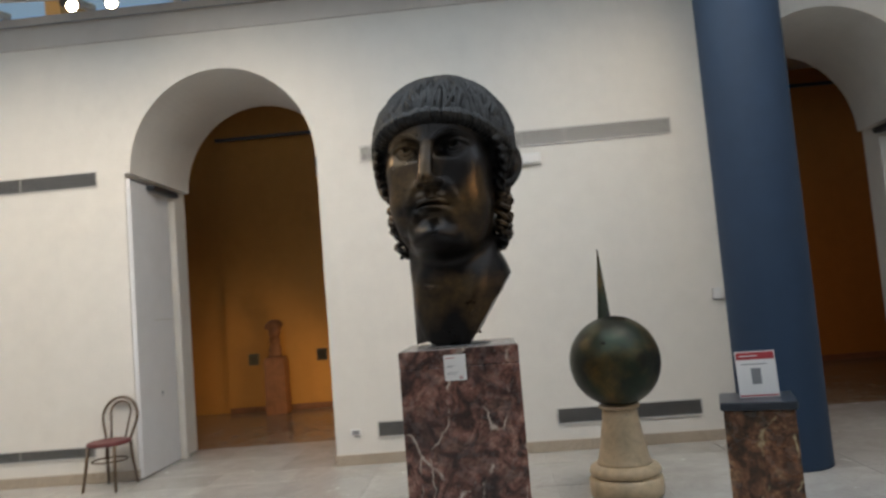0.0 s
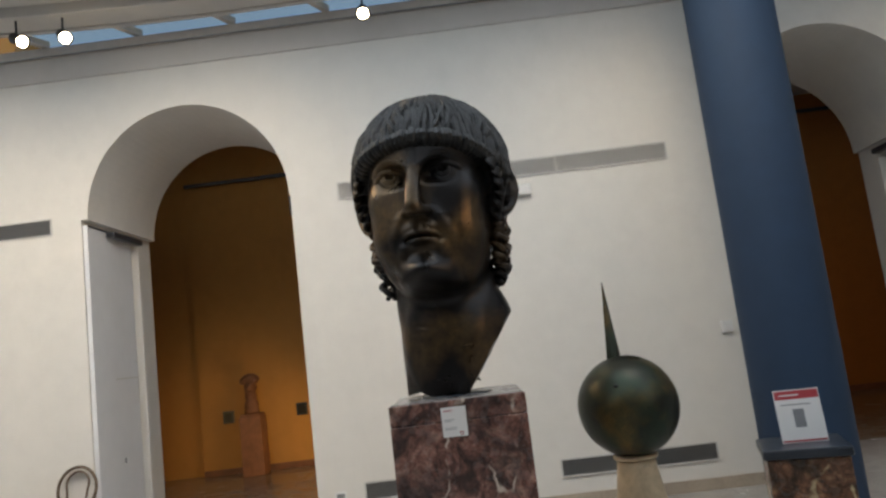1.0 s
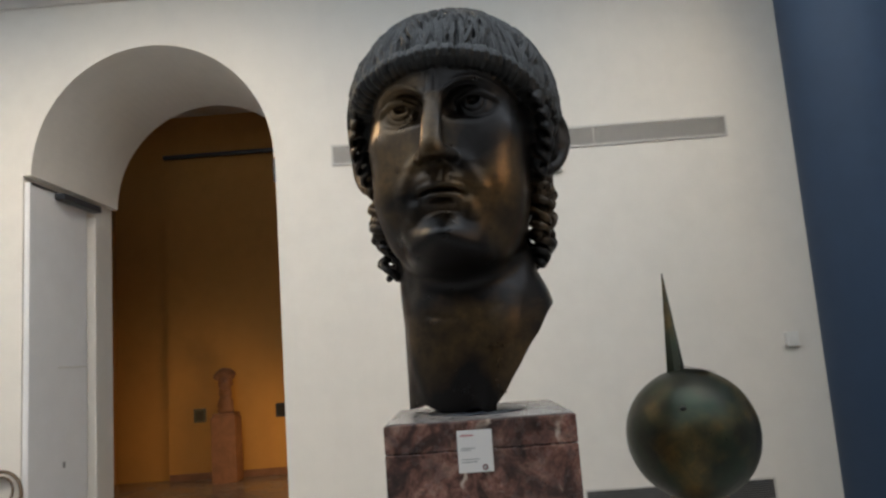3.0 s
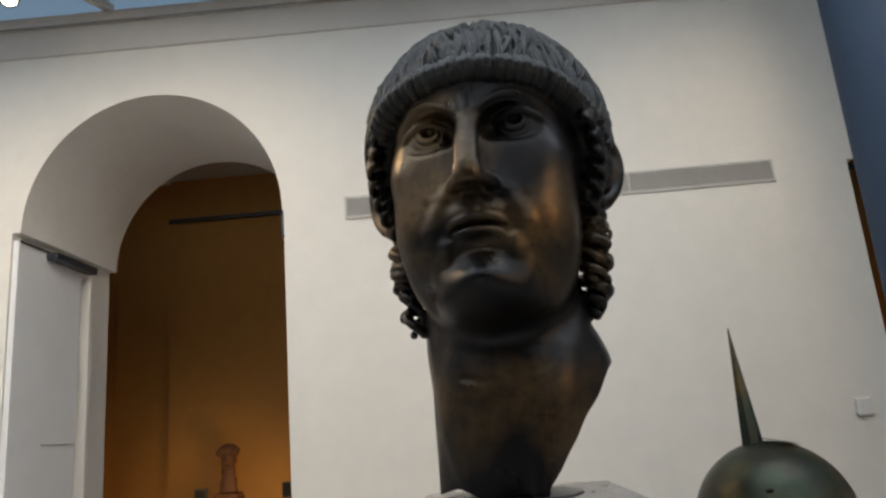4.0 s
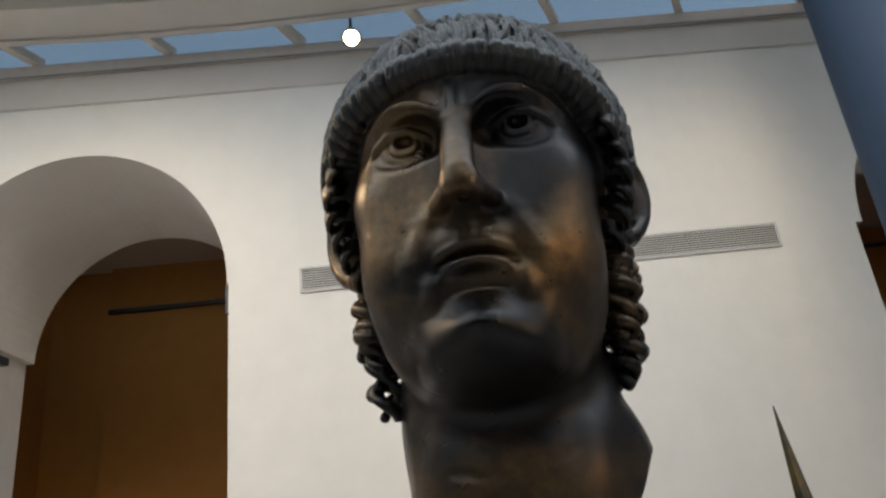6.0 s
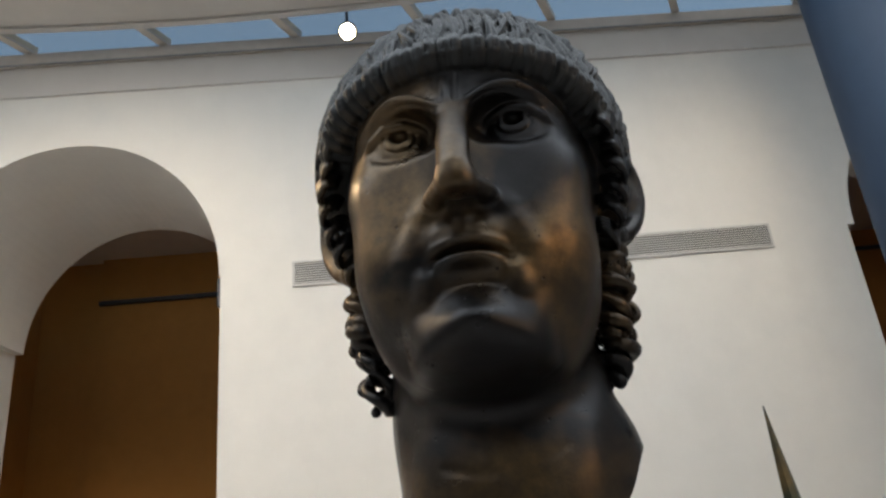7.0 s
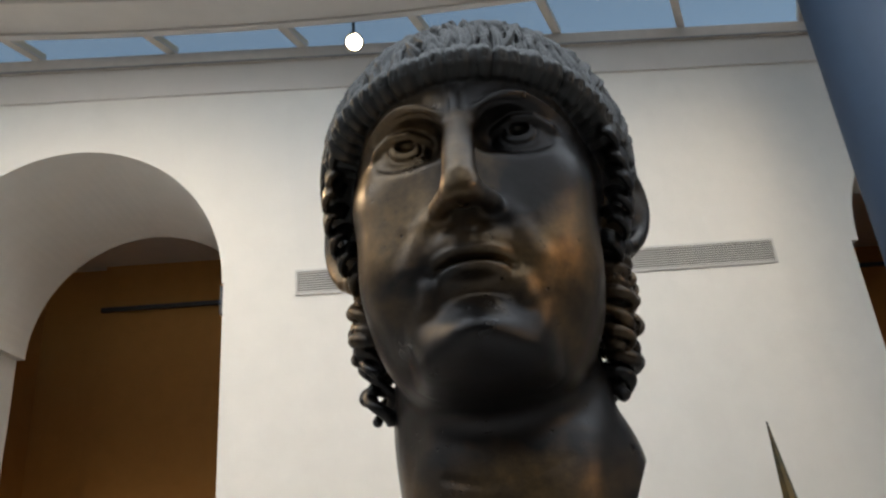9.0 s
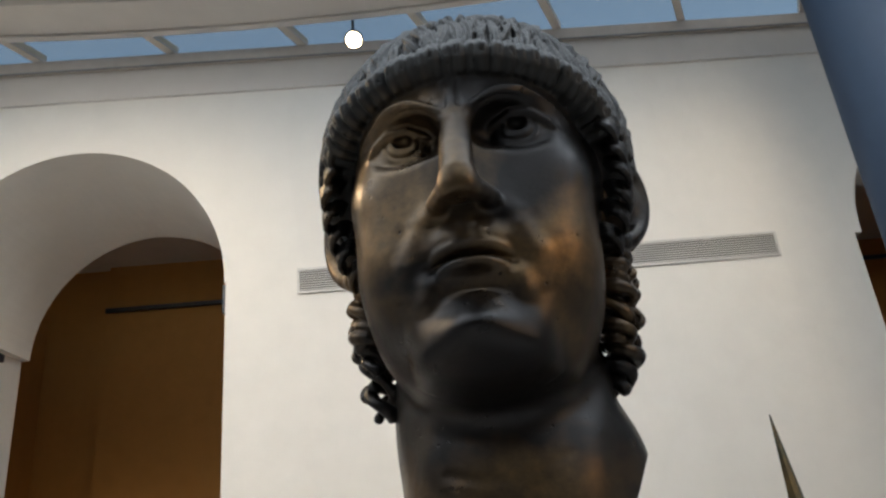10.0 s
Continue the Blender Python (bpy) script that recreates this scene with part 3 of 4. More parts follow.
# ---- colossal bronze head ----
class Clay:
    """A block of distance values in which blobs and ropes are added, melted together or cut away."""

    def __init__(self, low, high, cell):
        self.cell, self.low = cell, np.array(low)
        self.axes = [np.arange(a, b, cell, dtype=np.float32) for a, b in zip(low, high)]
        self.d = np.full([len(a) for a in self.axes], 1.0, np.float32)

    def window(self, points, pad):
        g = np.array(points, float)
        cut = []
        for k in range(3):
            a = int((g[:, k].min() - pad - self.low[k]) / self.cell)
            b = int((g[:, k].max() + pad - self.low[k]) / self.cell) + 2
            cut.append(slice(max(0, a), max(0, min(b, len(self.axes[k])))))
        x, y, z = np.meshgrid(*[a[c] for a, c in zip(self.axes, cut)], indexing="ij", sparse=True)
        return tuple(cut), x, y, z

    def melt(self, cut, d, k, carve=False):
        old = self.d[cut]
        if not old.size:
            return
        if carve:
            old, d = -old, d
        h = np.clip(0.5 + 0.5 * (old - d) / k, 0, 1)
        out = old * (1 - h) + d * h - k * h * (1 - h)
        self.d[cut] = -out if carve else out

    def blob(self, c, r, k=0.03, carve=False):
        r = (r, r, r) if isinstance(r, (int, float)) else r
        cut, x, y, z = self.window([c], max(r) + 2.5 * k + 0.02)
        a, b, e = (x - c[0]) / r[0], (y - c[1]) / r[1], (z - c[2]) / r[2]
        k0 = np.sqrt(a * a + b * b + e * e) + 1e-6
        k1 = np.sqrt((a / r[0]) ** 2 + (b / r[1]) ** 2 + (e / r[2]) ** 2) + 1e-6
        self.melt(cut, (k0 * (k0 - 1) / k1).astype(np.float32), k, carve)

    def rope(self, points, radii, k=0.01, carve=False):
        if isinstance(radii, (int, float)):
            radii = [radii] * len(points)
        cut, x, y, z = self.window(points, max(radii) + 2.5 * k + 0.01)
        best = None
        for (p, q), (ra, rb) in zip(zip(points, points[1:]), zip(radii, radii[1:])):
            v = np.subtract(q, p)
            t = np.clip(((x - p[0]) * v[0] + (y - p[1]) * v[1] + (z - p[2]) * v[2]) / max(1e-9, float(v @ v)), 0, 1)
            d = np.sqrt((x - p[0] - t * v[0]) ** 2 + (y - p[1] - t * v[1]) ** 2 + (z - p[2] - t * v[2]) ** 2) - (ra + (rb - ra) * t)
            best = d if best is None else np.minimum(best, d)
        self.melt(cut, best.astype(np.float32), k, carve)

    def skin(self):
        """Vertices and quads of the surface where the distance is zero."""
        d = self.d
        n = [a - 1 for a in d.shape]
        inside = d < 0
        corner = [(i, j, k) for i in (0, 1) for j in (0, 1) for k in (0, 1)]
        view = {o: tuple(slice(q, q + m) for q, m in zip(o, n)) for o in corner}
        count = sum(inside[view[o]].astype(np.int8) for o in corner)
        cells = np.argwhere((count > 0) & (count < 8))
        index = np.full(n, -1, np.int32)
        index[tuple(cells.T)] = np.arange(len(cells))
        total = np.zeros((len(cells), 3), np.float32)
        hits = np.zeros(len(cells), np.float32)
        for a in corner:
            for axis in range(3):
                if a[axis]:
                    continue
                b = tuple(1 if q == axis else a[q] for q in range(3))
                va, vb = d[tuple((cells + a).T)], d[tuple((cells + b).T)]
                cross = (va < 0) != (vb < 0)
                f = np.where(cross, va / np.where(cross, va - vb, 1), 0)
                p = np.tile(np.array(a, np.float32), (len(cells), 1))
                p[:, axis] += f
                total += p * cross[:, None]
                hits += cross
        verts = (cells + total / hits[:, None]) * self.cell + self.low
        quads = []
        for axis in range(3):
            u, v = (axis + 1) % 3, (axis + 2) % 3
            lo = [slice(1, -1)] * 3
            lo[axis] = slice(0, -1)
            hi = list(lo)
            hi[axis] = slice(1, None)
            a, b = inside[tuple(lo)], inside[tuple(hi)]
            at = np.argwhere(a != b)
            flip = a[tuple(at.T)]
            off = np.ones(3, int)
            off[axis] = 0
            at = at + off
            eu, ev = np.eye(3, dtype=int)[u], np.eye(3, dtype=int)[v]
            ring = np.stack([index[tuple((at - q).T)] for q in (0 * eu, eu, eu + ev, ev)], 1)
            ring[~flip] = ring[~flip][:, ::-1]
            quads.append(ring[(ring >= 0).all(1)])
        return verts, np.concatenate(quads)


def sculpt_head():
    rnd = random.Random(4)
    clay = Clay((-0.66, -0.76, -1.24), (0.66, 0.66, 0.74), 0.0046)
    both = (-1, 1)

    frowns = []

    # neck, set well back under the jaw
    nx, ny, nz = -0.004, 0.045, -0.022
    cut, x, y, z = clay.window([(nx, ny, -0.80)], 0.62)
    rad = np.sqrt(((x - nx) / 0.324) ** 2 + ((y - ny - 0.02) / 0.255) ** 2)
    d = np.maximum((rad - 1) * 0.29, np.maximum(z + 0.25, -1.165 + nz + 0.015 * np.sin(9 * x + 4 * y) + 0.02 * np.sin(23 * x) - z))
    clay.melt(cut, d.astype(np.float32), 0.01)
    clay.blob((0.19 + nx, 0.08, -0.82), (0.225, 0.24, 0.30), 0.06)
    clay.blob((-0.10 + nx, 0.18, -0.62), (0.26, 0.22, 0.42), 0.06)
    clay.rope([(0.30, 0.06, -0.50), (0.235, -0.085, -0.70), (0.15, -0.185, -0.95), (0.10, -0.215, -1.2)], [0.028, 0.030, 0.026, 0.02], 0.07)
    clay.blob((0.0, -0.120, -0.90), (0.24, 0.100, 0.30), 0.12)
    clay.rope([(0.02 + 0.22 * q, -0.262 + 0.07 * q * q, -0.80 + 0.06 * q * q + 0.02 * q) for q in (-0.8, -0.4, 0, 0.4, 0.8)], [0.006, 0.012, 0.015, 0.012, 0.006], 0.022, True)

    # the head: skull, broad oval face, full jaw and heavy chin
    clay.blob((0, 0.04, 0.16), (0.420, 0.48, 0.46), 0.05)
    clay.blob((0, -0.08, 0.05), (0.378, 0.395, 0.42), 0.06)
    clay.blob((0, -0.12, -0.20), (0.362, 0.350, 0.34), 0.06)
    clay.blob((0, -0.175, -0.362), (0.322, 0.300, 0.272), 0.08)
    clay.blob((0, -0.360, -0.450), (0.165, 0.140, 0.110), 0.08)
    clay.blob((0, -0.325, -0.15), (0.19, 0.155, 0.26), 0.09)
    clay.blob((0, -0.29, 0.23), (0.300, 0.195, 0.18), 0.08)
    for s in both:
        clay.blob((s * 0.215, -0.285, -0.01), (0.125, 0.125, 0.105), 0.10)
        clay.blob((s * 0.190, -0.300, -0.20), (0.135, 0.120, 0.18), 0.10)
        # eye hollow under the brow
        clay.blob((s * 0.158, -0.470, 0.118), (0.120, 0.108, 0.068), 0.040, True)
        clay.blob((s * 0.082, -0.490, 0.105), (0.040, 0.055, 0.055), 0.030, True)
        ex, ey, ez = 0.168, -0.300, 0.100
        clay.blob((s * ex, ey, ez), (0.114, 0.122, 0.150), 0.010)
        eye = lambda a, h, r=1.0: (s * (ex + 0.114 * r * math.sin(a) * math.sqrt(1 - (h / 0.15) ** 2)), ey - 0.122 * r * math.cos(a) * math.sqrt(1 - (h / 0.15) ** 2), ez + h)
        # iris ring and pupil, turned up
        ring = [eye(radians(-1 + 27 * math.cos(q)), 0.026 + 0.046 * math.sin(q), 1.0) for q in (2 * math.pi * k / 20 for k in range(21))]
        clay.rope(ring, 0.0050, 0.003, True)
        clay.blob(eye(radians(-1), 0.038, 1.0), (0.029, 0.032, 0.026), 0.004, True)
        # lids
        upper = [eye(radians(a), h, 1.07) for a, h in ((-82, -0.022), (-64, 0.016), (-40, 0.048), (-10, 0.066), (20, 0.062), (46, 0.038), (68, 0.002), (88, -0.028))]
        clay.rope(upper, [0.009, 0.012, 0.0140, 0.0150, 0.0150, 0.0140, 0.012, 0.007], 0.005)
        lid = [eye(radians(a), h, 1.03) for a, h in ((-62, 0.036), (-36, 0.070), (-6, 0.088), (24, 0.082), (52, 0.056))]
        clay.rope(lid, [0.012, 0.018, 0.020, 0.018, 0.012], 0.012)
        clay.rope([eye(radians(a), h, 1.10) for a, h in ((-66, 0.056), (-38, 0.092), (-6, 0.110), (26, 0.104), (56, 0.074), (84, 0.020))], 0.006, 0.006, True)
        lower = [eye(radians(a), h, 1.06) for a, h in ((-82, -0.034), (-56, -0.056), (-28, -0.067), (0, -0.071), (28, -0.067), (56, -0.055), (84, -0.036))]
        clay.rope(lower, [0.008, 0.0115, 0.0135, 0.014, 0.0135, 0.0115, 0.008], 0.005)
        clay.blob((s * 0.068, -0.392, 0.080), (0.012, 0.013, 0.010), 0.008)
        # brow: an arch with combed hairs
        arch = [(s * (0.034 + 0.290 * f), -0.474 - 0.022 * math.sin(2.2 * f) + 0.235 * f ** 2.2, 0.160 + 0.056 * math.sin(math.pi * f ** 0.85 * 0.86) - 0.045 * f ** 3) for f in (k / 9 for k in range(10))]
        clay.rope(arch, [0.006, 0.009, 0.011, 0.012, 0.012, 0.011, 0.010, 0.008, 0.007, 0.005], 0.030)
        for q in range(26):
            f = 0.04 + 0.84 * q / 25
            bx, by, bz = 0.034 + 0.290 * f, -0.490 - 0.022 * math.sin(2.2 * f) + 0.235 * f ** 2.2, 0.164 + 0.056 * math.sin(math.pi * f ** 0.85 * 0.86) - 0.045 * f ** 3
            clay.rope([(s * bx, by - 0.004, bz - 0.010), (s * (bx + 0.026), by - 0.004 + 0.014 * f, bz + 0.020 - 0.03 * f)], [0.0070, 0.0045], 0.003)
        # nose wing
        clay.rope([(s * 0.048, -0.545, -0.120), (s * 0.070, -0.505, -0.126), (s * 0.066, -0.470, -0.146)], [0.028, 0.030, 0.022], 0.016)
        clay.blob((s * 0.034, -0.540, -0.168), (0.016, 0.026, 0.011), 0.008, True)
        # frown lines
        frowns.append([(s * 0.022 - 0.004, -0.516, 0.172), (s * 0.024 - 0.004, -0.504, 0.220), (s * 0.026 - 0.004, -0.494, 0.262)])
    # long straight nose with a flat ridge and drooping tip
    for dx in (-0.012, 0.012):
        clay.rope([(dx, -0.440, 0.290), (dx, -0.452, 0.220), (dx, -0.470, 0.165)], [0.012, 0.020, 0.026], 0.05)
        clay.rope([(dx, -0.470, 0.165), (dx, -0.510, 0.09), (dx, -0.556, 0.0), (dx * 0.6, -0.588, -0.085)], [0.027, 0.029, 0.032, 0.037], 0.028)
    clay.blob((0, -0.582, -0.124), (0.052, 0.050, 0.044), 0.030)
    clay.rope([(0, -0.575, -0.152), (0, -0.520, -0.176)], [0.017, 0.019], 0.02)

    for line3 in frowns:
        clay.rope(line3, [0.010, 0.011, 0.007], 0.008, True)
    # lower face: upper lip, closed mouth with drooping corners, full lower lip, groove and heavy chin
    cut, x, y, z = clay.window([(-0.22, -0.66, -0.62), (0.22, -0.30, -0.13)], 0.0)
    hump = lambda v, mid, wide: np.exp(-((v - mid) / wide) ** 2)
    zz = z + 0.016 * np.minimum(np.abs(x) / 0.10, 1.4) ** 2.5
    fade = np.clip(1 - (x / 0.110) ** 2, 0, 1)
    front = -0.476 + 1.05 * x ** 2 + 0.10 * np.maximum(0, np.abs(x) - 0.12)
    front = front - 0.034 * hump(zz, -0.212, 0.048) * np.clip(1 - (x / 0.16) ** 2, 0, 1)
    front = front - 0.022 * hump(zz, -0.246, 0.015) * fade ** 0.7 + 0.026 * hump(zz, -0.267, 0.0065) * fade ** 0.4
    front = front - 0.040 * hump(zz, -0.291, 0.021) * np.clip(1 - (x / 0.100) ** 2, 0, 1) ** 0.8
    front = front + 0.015 * hump(z + 2.4 * x ** 2, -0.354, 0.026) * hump(x, 0, 0.12)
    front = front - 0.074 * hump(z + 1.6 * x ** 2, -0.460, 0.060) * hump(x, 0, 0.108)
    front = front + 0.010 * hump(x, 0, 0.020) * hump(z, -0.208, 0.030)
    front = front + 11.0 * np.maximum(0, -0.490 - z) ** 2
    ease = lambda v, lo, hi: (lambda q: q * q * (3 - 2 * q))(np.clip((v - lo) / (hi - lo), 0, 1))
    hold = ease(-np.abs(x), -0.205, -0.135) * ease(-z, 0.140, 0.185) * ease(z, -0.585, -0.515)
    clay.d[cut] = clay.d[cut] * (1 - hold) + ((front - y) * 0.75 * hold).astype(np.float32)
    for s in both:
        clay.rope([(s * 0.092, -0.455, -0.135), (s * 0.132, -0.448, -0.190), (s * 0.156, -0.432, -0.262), (s * 0.150, -0.422, -0.335)], [0.018, 0.027, 0.032, 0.022], 0.04)
        clay.rope([(s * 0.118, -0.452, -0.330), (s * 0.122, -0.448, -0.368)], [0.018, 0.020], 0.035)
        clay.blob((s * 0.108, -0.482, -0.288), (0.013, 0.020, 0.011), 0.014, True)
        clay.rope([(s * 0.086, -0.525, -0.150), (s * 0.108, -0.512, -0.200), (s * 0.122, -0.500, -0.255)], [0.003, 0.006, 0.006], 0.016, True)

    # ears
    for s in both:
        rim = [(s * (0.430 + 0.112 * math.sin(math.pi * min(1, 0.06 + 0.94 * k / 12)) ** 0.7), -0.02 + 0.085 * math.sin(math.pi * k / 12), 0.205 - 0.34 * k / 12) for k in range(13)]
        clay.rope(rim, [0.020, 0.022, 0.022, 0.021, 0.020, 0.019, 0.019, 0.019, 0.020, 0.022, 0.026, 0.028, 0.024], 0.008)
        clay.blob((s * 0.450, 0.050, 0.03), (0.090, 0.045, 0.165), 0.02)
        clay.blob((s * 0.490, -0.020, 0.055), (0.032, 0.038, 0.080), 0.012, True)
        clay.rope([(s * 0.470, -0.028, 0.02), (s * 0.492, -0.020, 0.06), (s * 0.488, -0.018, 0.12)], [0.010, 0.012, 0.009], 0.008)
        clay.blob((s * 0.430, -0.03, -0.120), (0.034, 0.034, 0.040), 0.02)

    # cap of hair, cut off along a line from brow to nape
    c0, r0 = np.array((0, 0.03, 0.20)), np.array((0.520, 0.564, 0.520))
    line = lambda yy: 0.318 - 0.48 * (yy + 0.50)
    cut, x, y, z = clay.window([tuple(c0)], 0.62)
    a, b, e = (x - c0[0]) / r0[0], (y - c0[1]) / r0[1], (z - c0[2]) / r0[2]
    k0 = np.sqrt(a * a + b * b + e * e) + 1e-6
    k1 = np.sqrt((a / r0[0]) ** 2 + (b / r0[1]) ** 2 + (e / r0[2]) ** 2) + 1e-6
    cap = k0 * (k0 - 1) / k1
    # combed locks: rows that overlap like shingles, each lock parted into strands, its tip swept aside
    gone = np.maximum(np.sqrt(a * a + b * b), 1e-4)
    turn = np.arctan2(a, -b)
    down = np.arctan2(gone, e)
    level = (0.318 - 0.48 * (y + 0.50) - z) / 1.11
    across = turn * 0.50
    across = across + 0.030 * np.sin(4.1 * down + 2.0 * np.sin(2.3 * turn)) + 0.008 * np.sin(9 * turn)
    deep = 0.0 * across
    for size, shift, reach in ((0.058, 0.0, 0.46), (0.044, 0.4, 0.60)):
        lock = np.floor(across / size + shift)
        luck = np.mod(np.sin(lock * 12.9898 + 3.1 * shift) * 43758.5453, 1.0)
        v = (-level) / (reach * 0.55) + luck
        part_way = 1 - np.mod(v, 1.0)
        tier = np.floor(v)
        luck2 = np.mod(np.sin(lock * 78.233 + tier * 37.719 + shift) * 24634.6345, 1.0)
        sweep = np.where(turn > -0.10, 1.0, -1.0) * np.where(luck2 < 0.75, 1.0, -1.0) * (0.018 + 0.034 * luck2)
        bent = across - sweep * part_way ** 2
        inside = np.mod(bent / size + shift, 1.0)
        hump = 1 - np.abs(2 * inside - 1) ** 3
        fine = np.abs(np.sin(math.pi * (inside * size / 0.0148 + luck2)))
        deep = np.maximum(deep, (0.010 + 0.024 * part_way * (1 - part_way ** 8)) * hump * (0.55 + 0.45 * luck2) + 0.0125 * fine ** 0.7 * hump)
    cap = np.maximum(cap + 0.021 - deep, level)
    clay.melt(cut, cap.astype(np.float32), 0.004)
    clay.blob((0, 0.26, -0.05), (0.40, 0.29, 0.45), 0.04)

    def on_cap(theta, phi, lift=0.0):
        n = np.array((math.sin(phi) * math.sin(theta), -math.sin(phi) * math.cos(theta), math.cos(phi)))
        return tuple(c0 + r0 * n + lift * n)

    def edge(theta):
        phi = 0.3
        while phi < 2.6:
            p = on_cap(theta, phi)
            if p[2] < line(p[1]):
                return phi
            phi += 0.01
        return phi

    # fringe: broad strands that roll over and curl back in to the brow
    theta = -1.06
    while theta < 1.06:
        wide = rnd.uniform(0.80, 1.15)
        step = 0.036 * wide / 0.53
        theta += step / 2
        e = edge(theta)
        sunk = 0.020 * max(0.0, abs(theta) - 0.70) / 0.36
        bend = rnd.uniform(-0.02, 0.02)
        reach = rnd.uniform(-0.02, 0.012)
        path = ((-0.092 + reach, -0.010), (-0.068 + reach * 0.6, 0.002), (-0.026, 0.008), (0.014, -0.002), (0.042, -0.030), (0.054, -0.070))
        pts = [on_cap(theta + bend * (1 - q / 5), e + dp, lift - sunk) for q, (dp, lift) in enumerate(path)]
        clay.rope(pts, [0.014 * wide, 0.0195 * wide, 0.0205 * wide, 0.0205 * wide, 0.0200 * wide, 0.018], 0.0015)
        if wide > 0.9:
            groove = [on_cap(theta + bend * (1 - q / 5) + rnd.uniform(-0.2, 0.2) * step, e + dp, lift - sunk + 0.0205 * wide) for q, (dp, lift) in enumerate(path)]
            clay.rope(groove, 0.003, 0.003, True)
        theta += step / 2

    # ribbed curls stacked down the temples
    for s in both:
        for q in range(7):
            f = q / 6
            cx, cy, cz = s * (0.398 + 0.052 * math.sin(math.pi * f)), -0.240 + 0.17 * f, 0.225 - 0.35 * f
            wob = rnd.uniform(-0.012, 0.012)
            for strand in (-1.5, -0.5, 0.5, 1.5):
                pts = []
                for h in range(8):
                    a = radians(-80 + 215 * h / 7)
                    pts.append((cx + s * (0.032 + 0.004 * strand) * math.sin(a), cy + wob - 0.050 * math.cos(a) + 0.008 * strand, cz + 0.0150 * strand - 0.022 * math.sin(a) + 0.012 * math.cos(a)))
                clay.rope(pts, [0.007, 0.011, 0.0125, 0.0125, 0.012, 0.011, 0.009, 0.006], 0.0025)
    # corkscrew locks hanging behind the ears, open here and there
    for s in both:
        for y0, z0, z1, x0, x1, phase, big in ((0.05, -0.13, -0.565, 0.405, 0.372, 0.0, 1.0), (0.12, -0.10, -0.56, 0.392, 0.350, 2.0, 1.0), (-0.01, -0.13, -0.43, 0.400, 0.385, 4.2, 0.9)):
            turns = 3.1
            for strand in (0, 1):
                pts, rad = [], []
                for h in range(64):
                    f = h / 63
                    a = s * (phase + math.pi * strand + 2 * math.pi * turns * f) + 0.9 * math.sin(8 * f + phase)
                    w = big * 0.036 * (0.75 + 0.40 * math.sin(math.pi * f)) * (1 + 0.32 * math.sin(17 * f + phase + s))
                    pts.append((s * (x0 + (x1 - x0) * f ** 1.6 + w * math.cos(a)), y0 + w * math.sin(a), z0 + (z1 - z0) * f))
                    rad.append((0.0225 - 0.004 * f) * (1 + 0.20 * math.sin(31 * f + 3 * strand + phase)))
                clay.rope(pts, rad, 0.003)
            # loose loops that stand off the lock
            for q in range(3):
                f = 0.25 + 0.27 * q + rnd.uniform(-0.05, 0.05)
                cx, cz = s * (x0 + (x1 - x0) * f ** 1.6 + 0.038), z0 + (z1 - z0) * f
                r = rnd.uniform(0.020, 0.028)
                loop = [(cx + s * r * math.cos(q2), y0 + 0.3 * r * math.sin(q2 * 2), cz + r * math.sin(q2)) for q2 in (radians(-150 + 300 * h / 12) for h in range(13))]
                clay.rope(loop, 0.0105, 0.003)

    # broken edge: slanting loss at the throat's side, above a ragged stump
    cut, x, y, z = clay.window([(0, 0, -0.85)], 0.62)
    ragged = 0.004 * np.sin(31 * y + 17 * z) + 0.003 * np.sin(57 * z - 21 * y)
    slant = (z - (-0.749 + (x - 0.410) * 1.46) - 0.20 * (y - 0.02) + ragged) / 1.78
    low = clay.d[cut]
    stump = np.maximum(x - 0.105 + 4 * ragged, z + 1.035 + 3 * ragged + 0.012 * np.sin(37 * x))
    clay.d[cut] = np.maximum(low, np.minimum(-slant, stump).astype(np.float32))

    verts, quads = clay.skin()
    verts = verts * 0.955
    me = bpy.data.meshes.new("colossal_head")
    me.vertices.add(len(verts))
    me.vertices.foreach_set("co", verts.astype(np.float32).ravel())
    me.loops.add(quads.size)
    me.loops.foreach_set("vertex_index", quads.astype(np.int32).ravel())
    me.polygons.add(len(quads))
    me.polygons.foreach_set("loop_start", np.arange(0, quads.size, 4, dtype=np.int32))
    me.update(calc_edges=True)
    me.validate()
    me.polygons.foreach_set("use_smooth", np.ones(len(me.polygons), bool))
    me.materials.append(M_BRONZE)
    return tagged(new("colossal_head", me), "colossal dark bronze portrait head with a fringe of locks", "statue")


great_head = sculpt_head()
great_head.matrix_world = pose(-0.236, 3.925, 2.412, 0, 0, -10.5)


# ---- bronze globe with its spike ----
ob = empty("bronze_globe", pose(0.897, 4.52, 0.672), "dark green bronze globe with a tall spike", "globe")
bm = bmesh.new()
bmesh.ops.create_uvsphere(bm, u_segments=72, v_segments=48, radius=0.337)
for v in bm.verts:
    n = v.co.normalized()
    v.co += n * (noise.noise(v.co * 4) * 0.004 + noise.noise(v.co * 13) * 0.0012)
    v.co.z = max(v.co.z, -0.318) + 0.318
part("ball", bm, M_GLOBE, ob, smooth=True)
bm = bmesh.new()
base, tip = Vector((-0.050, 0.0, 0.625)), Vector((-0.036, 0.10, 1.177))
rows = []
for k in range(13):
    f = k / 12
    c = base.lerp(tip, f)
    w = 0.047 * (1 - f) + 0.003
    rows.append([bm.verts.new(c + Vector(q) * w) for q in ((-1, -0.15, 0), (-0.35, -0.75, 0), (0.45, -0.75, 0), (1, -0.1, 0), (0.4, 0.6, 0), (-0.5, 0.6, 0))])
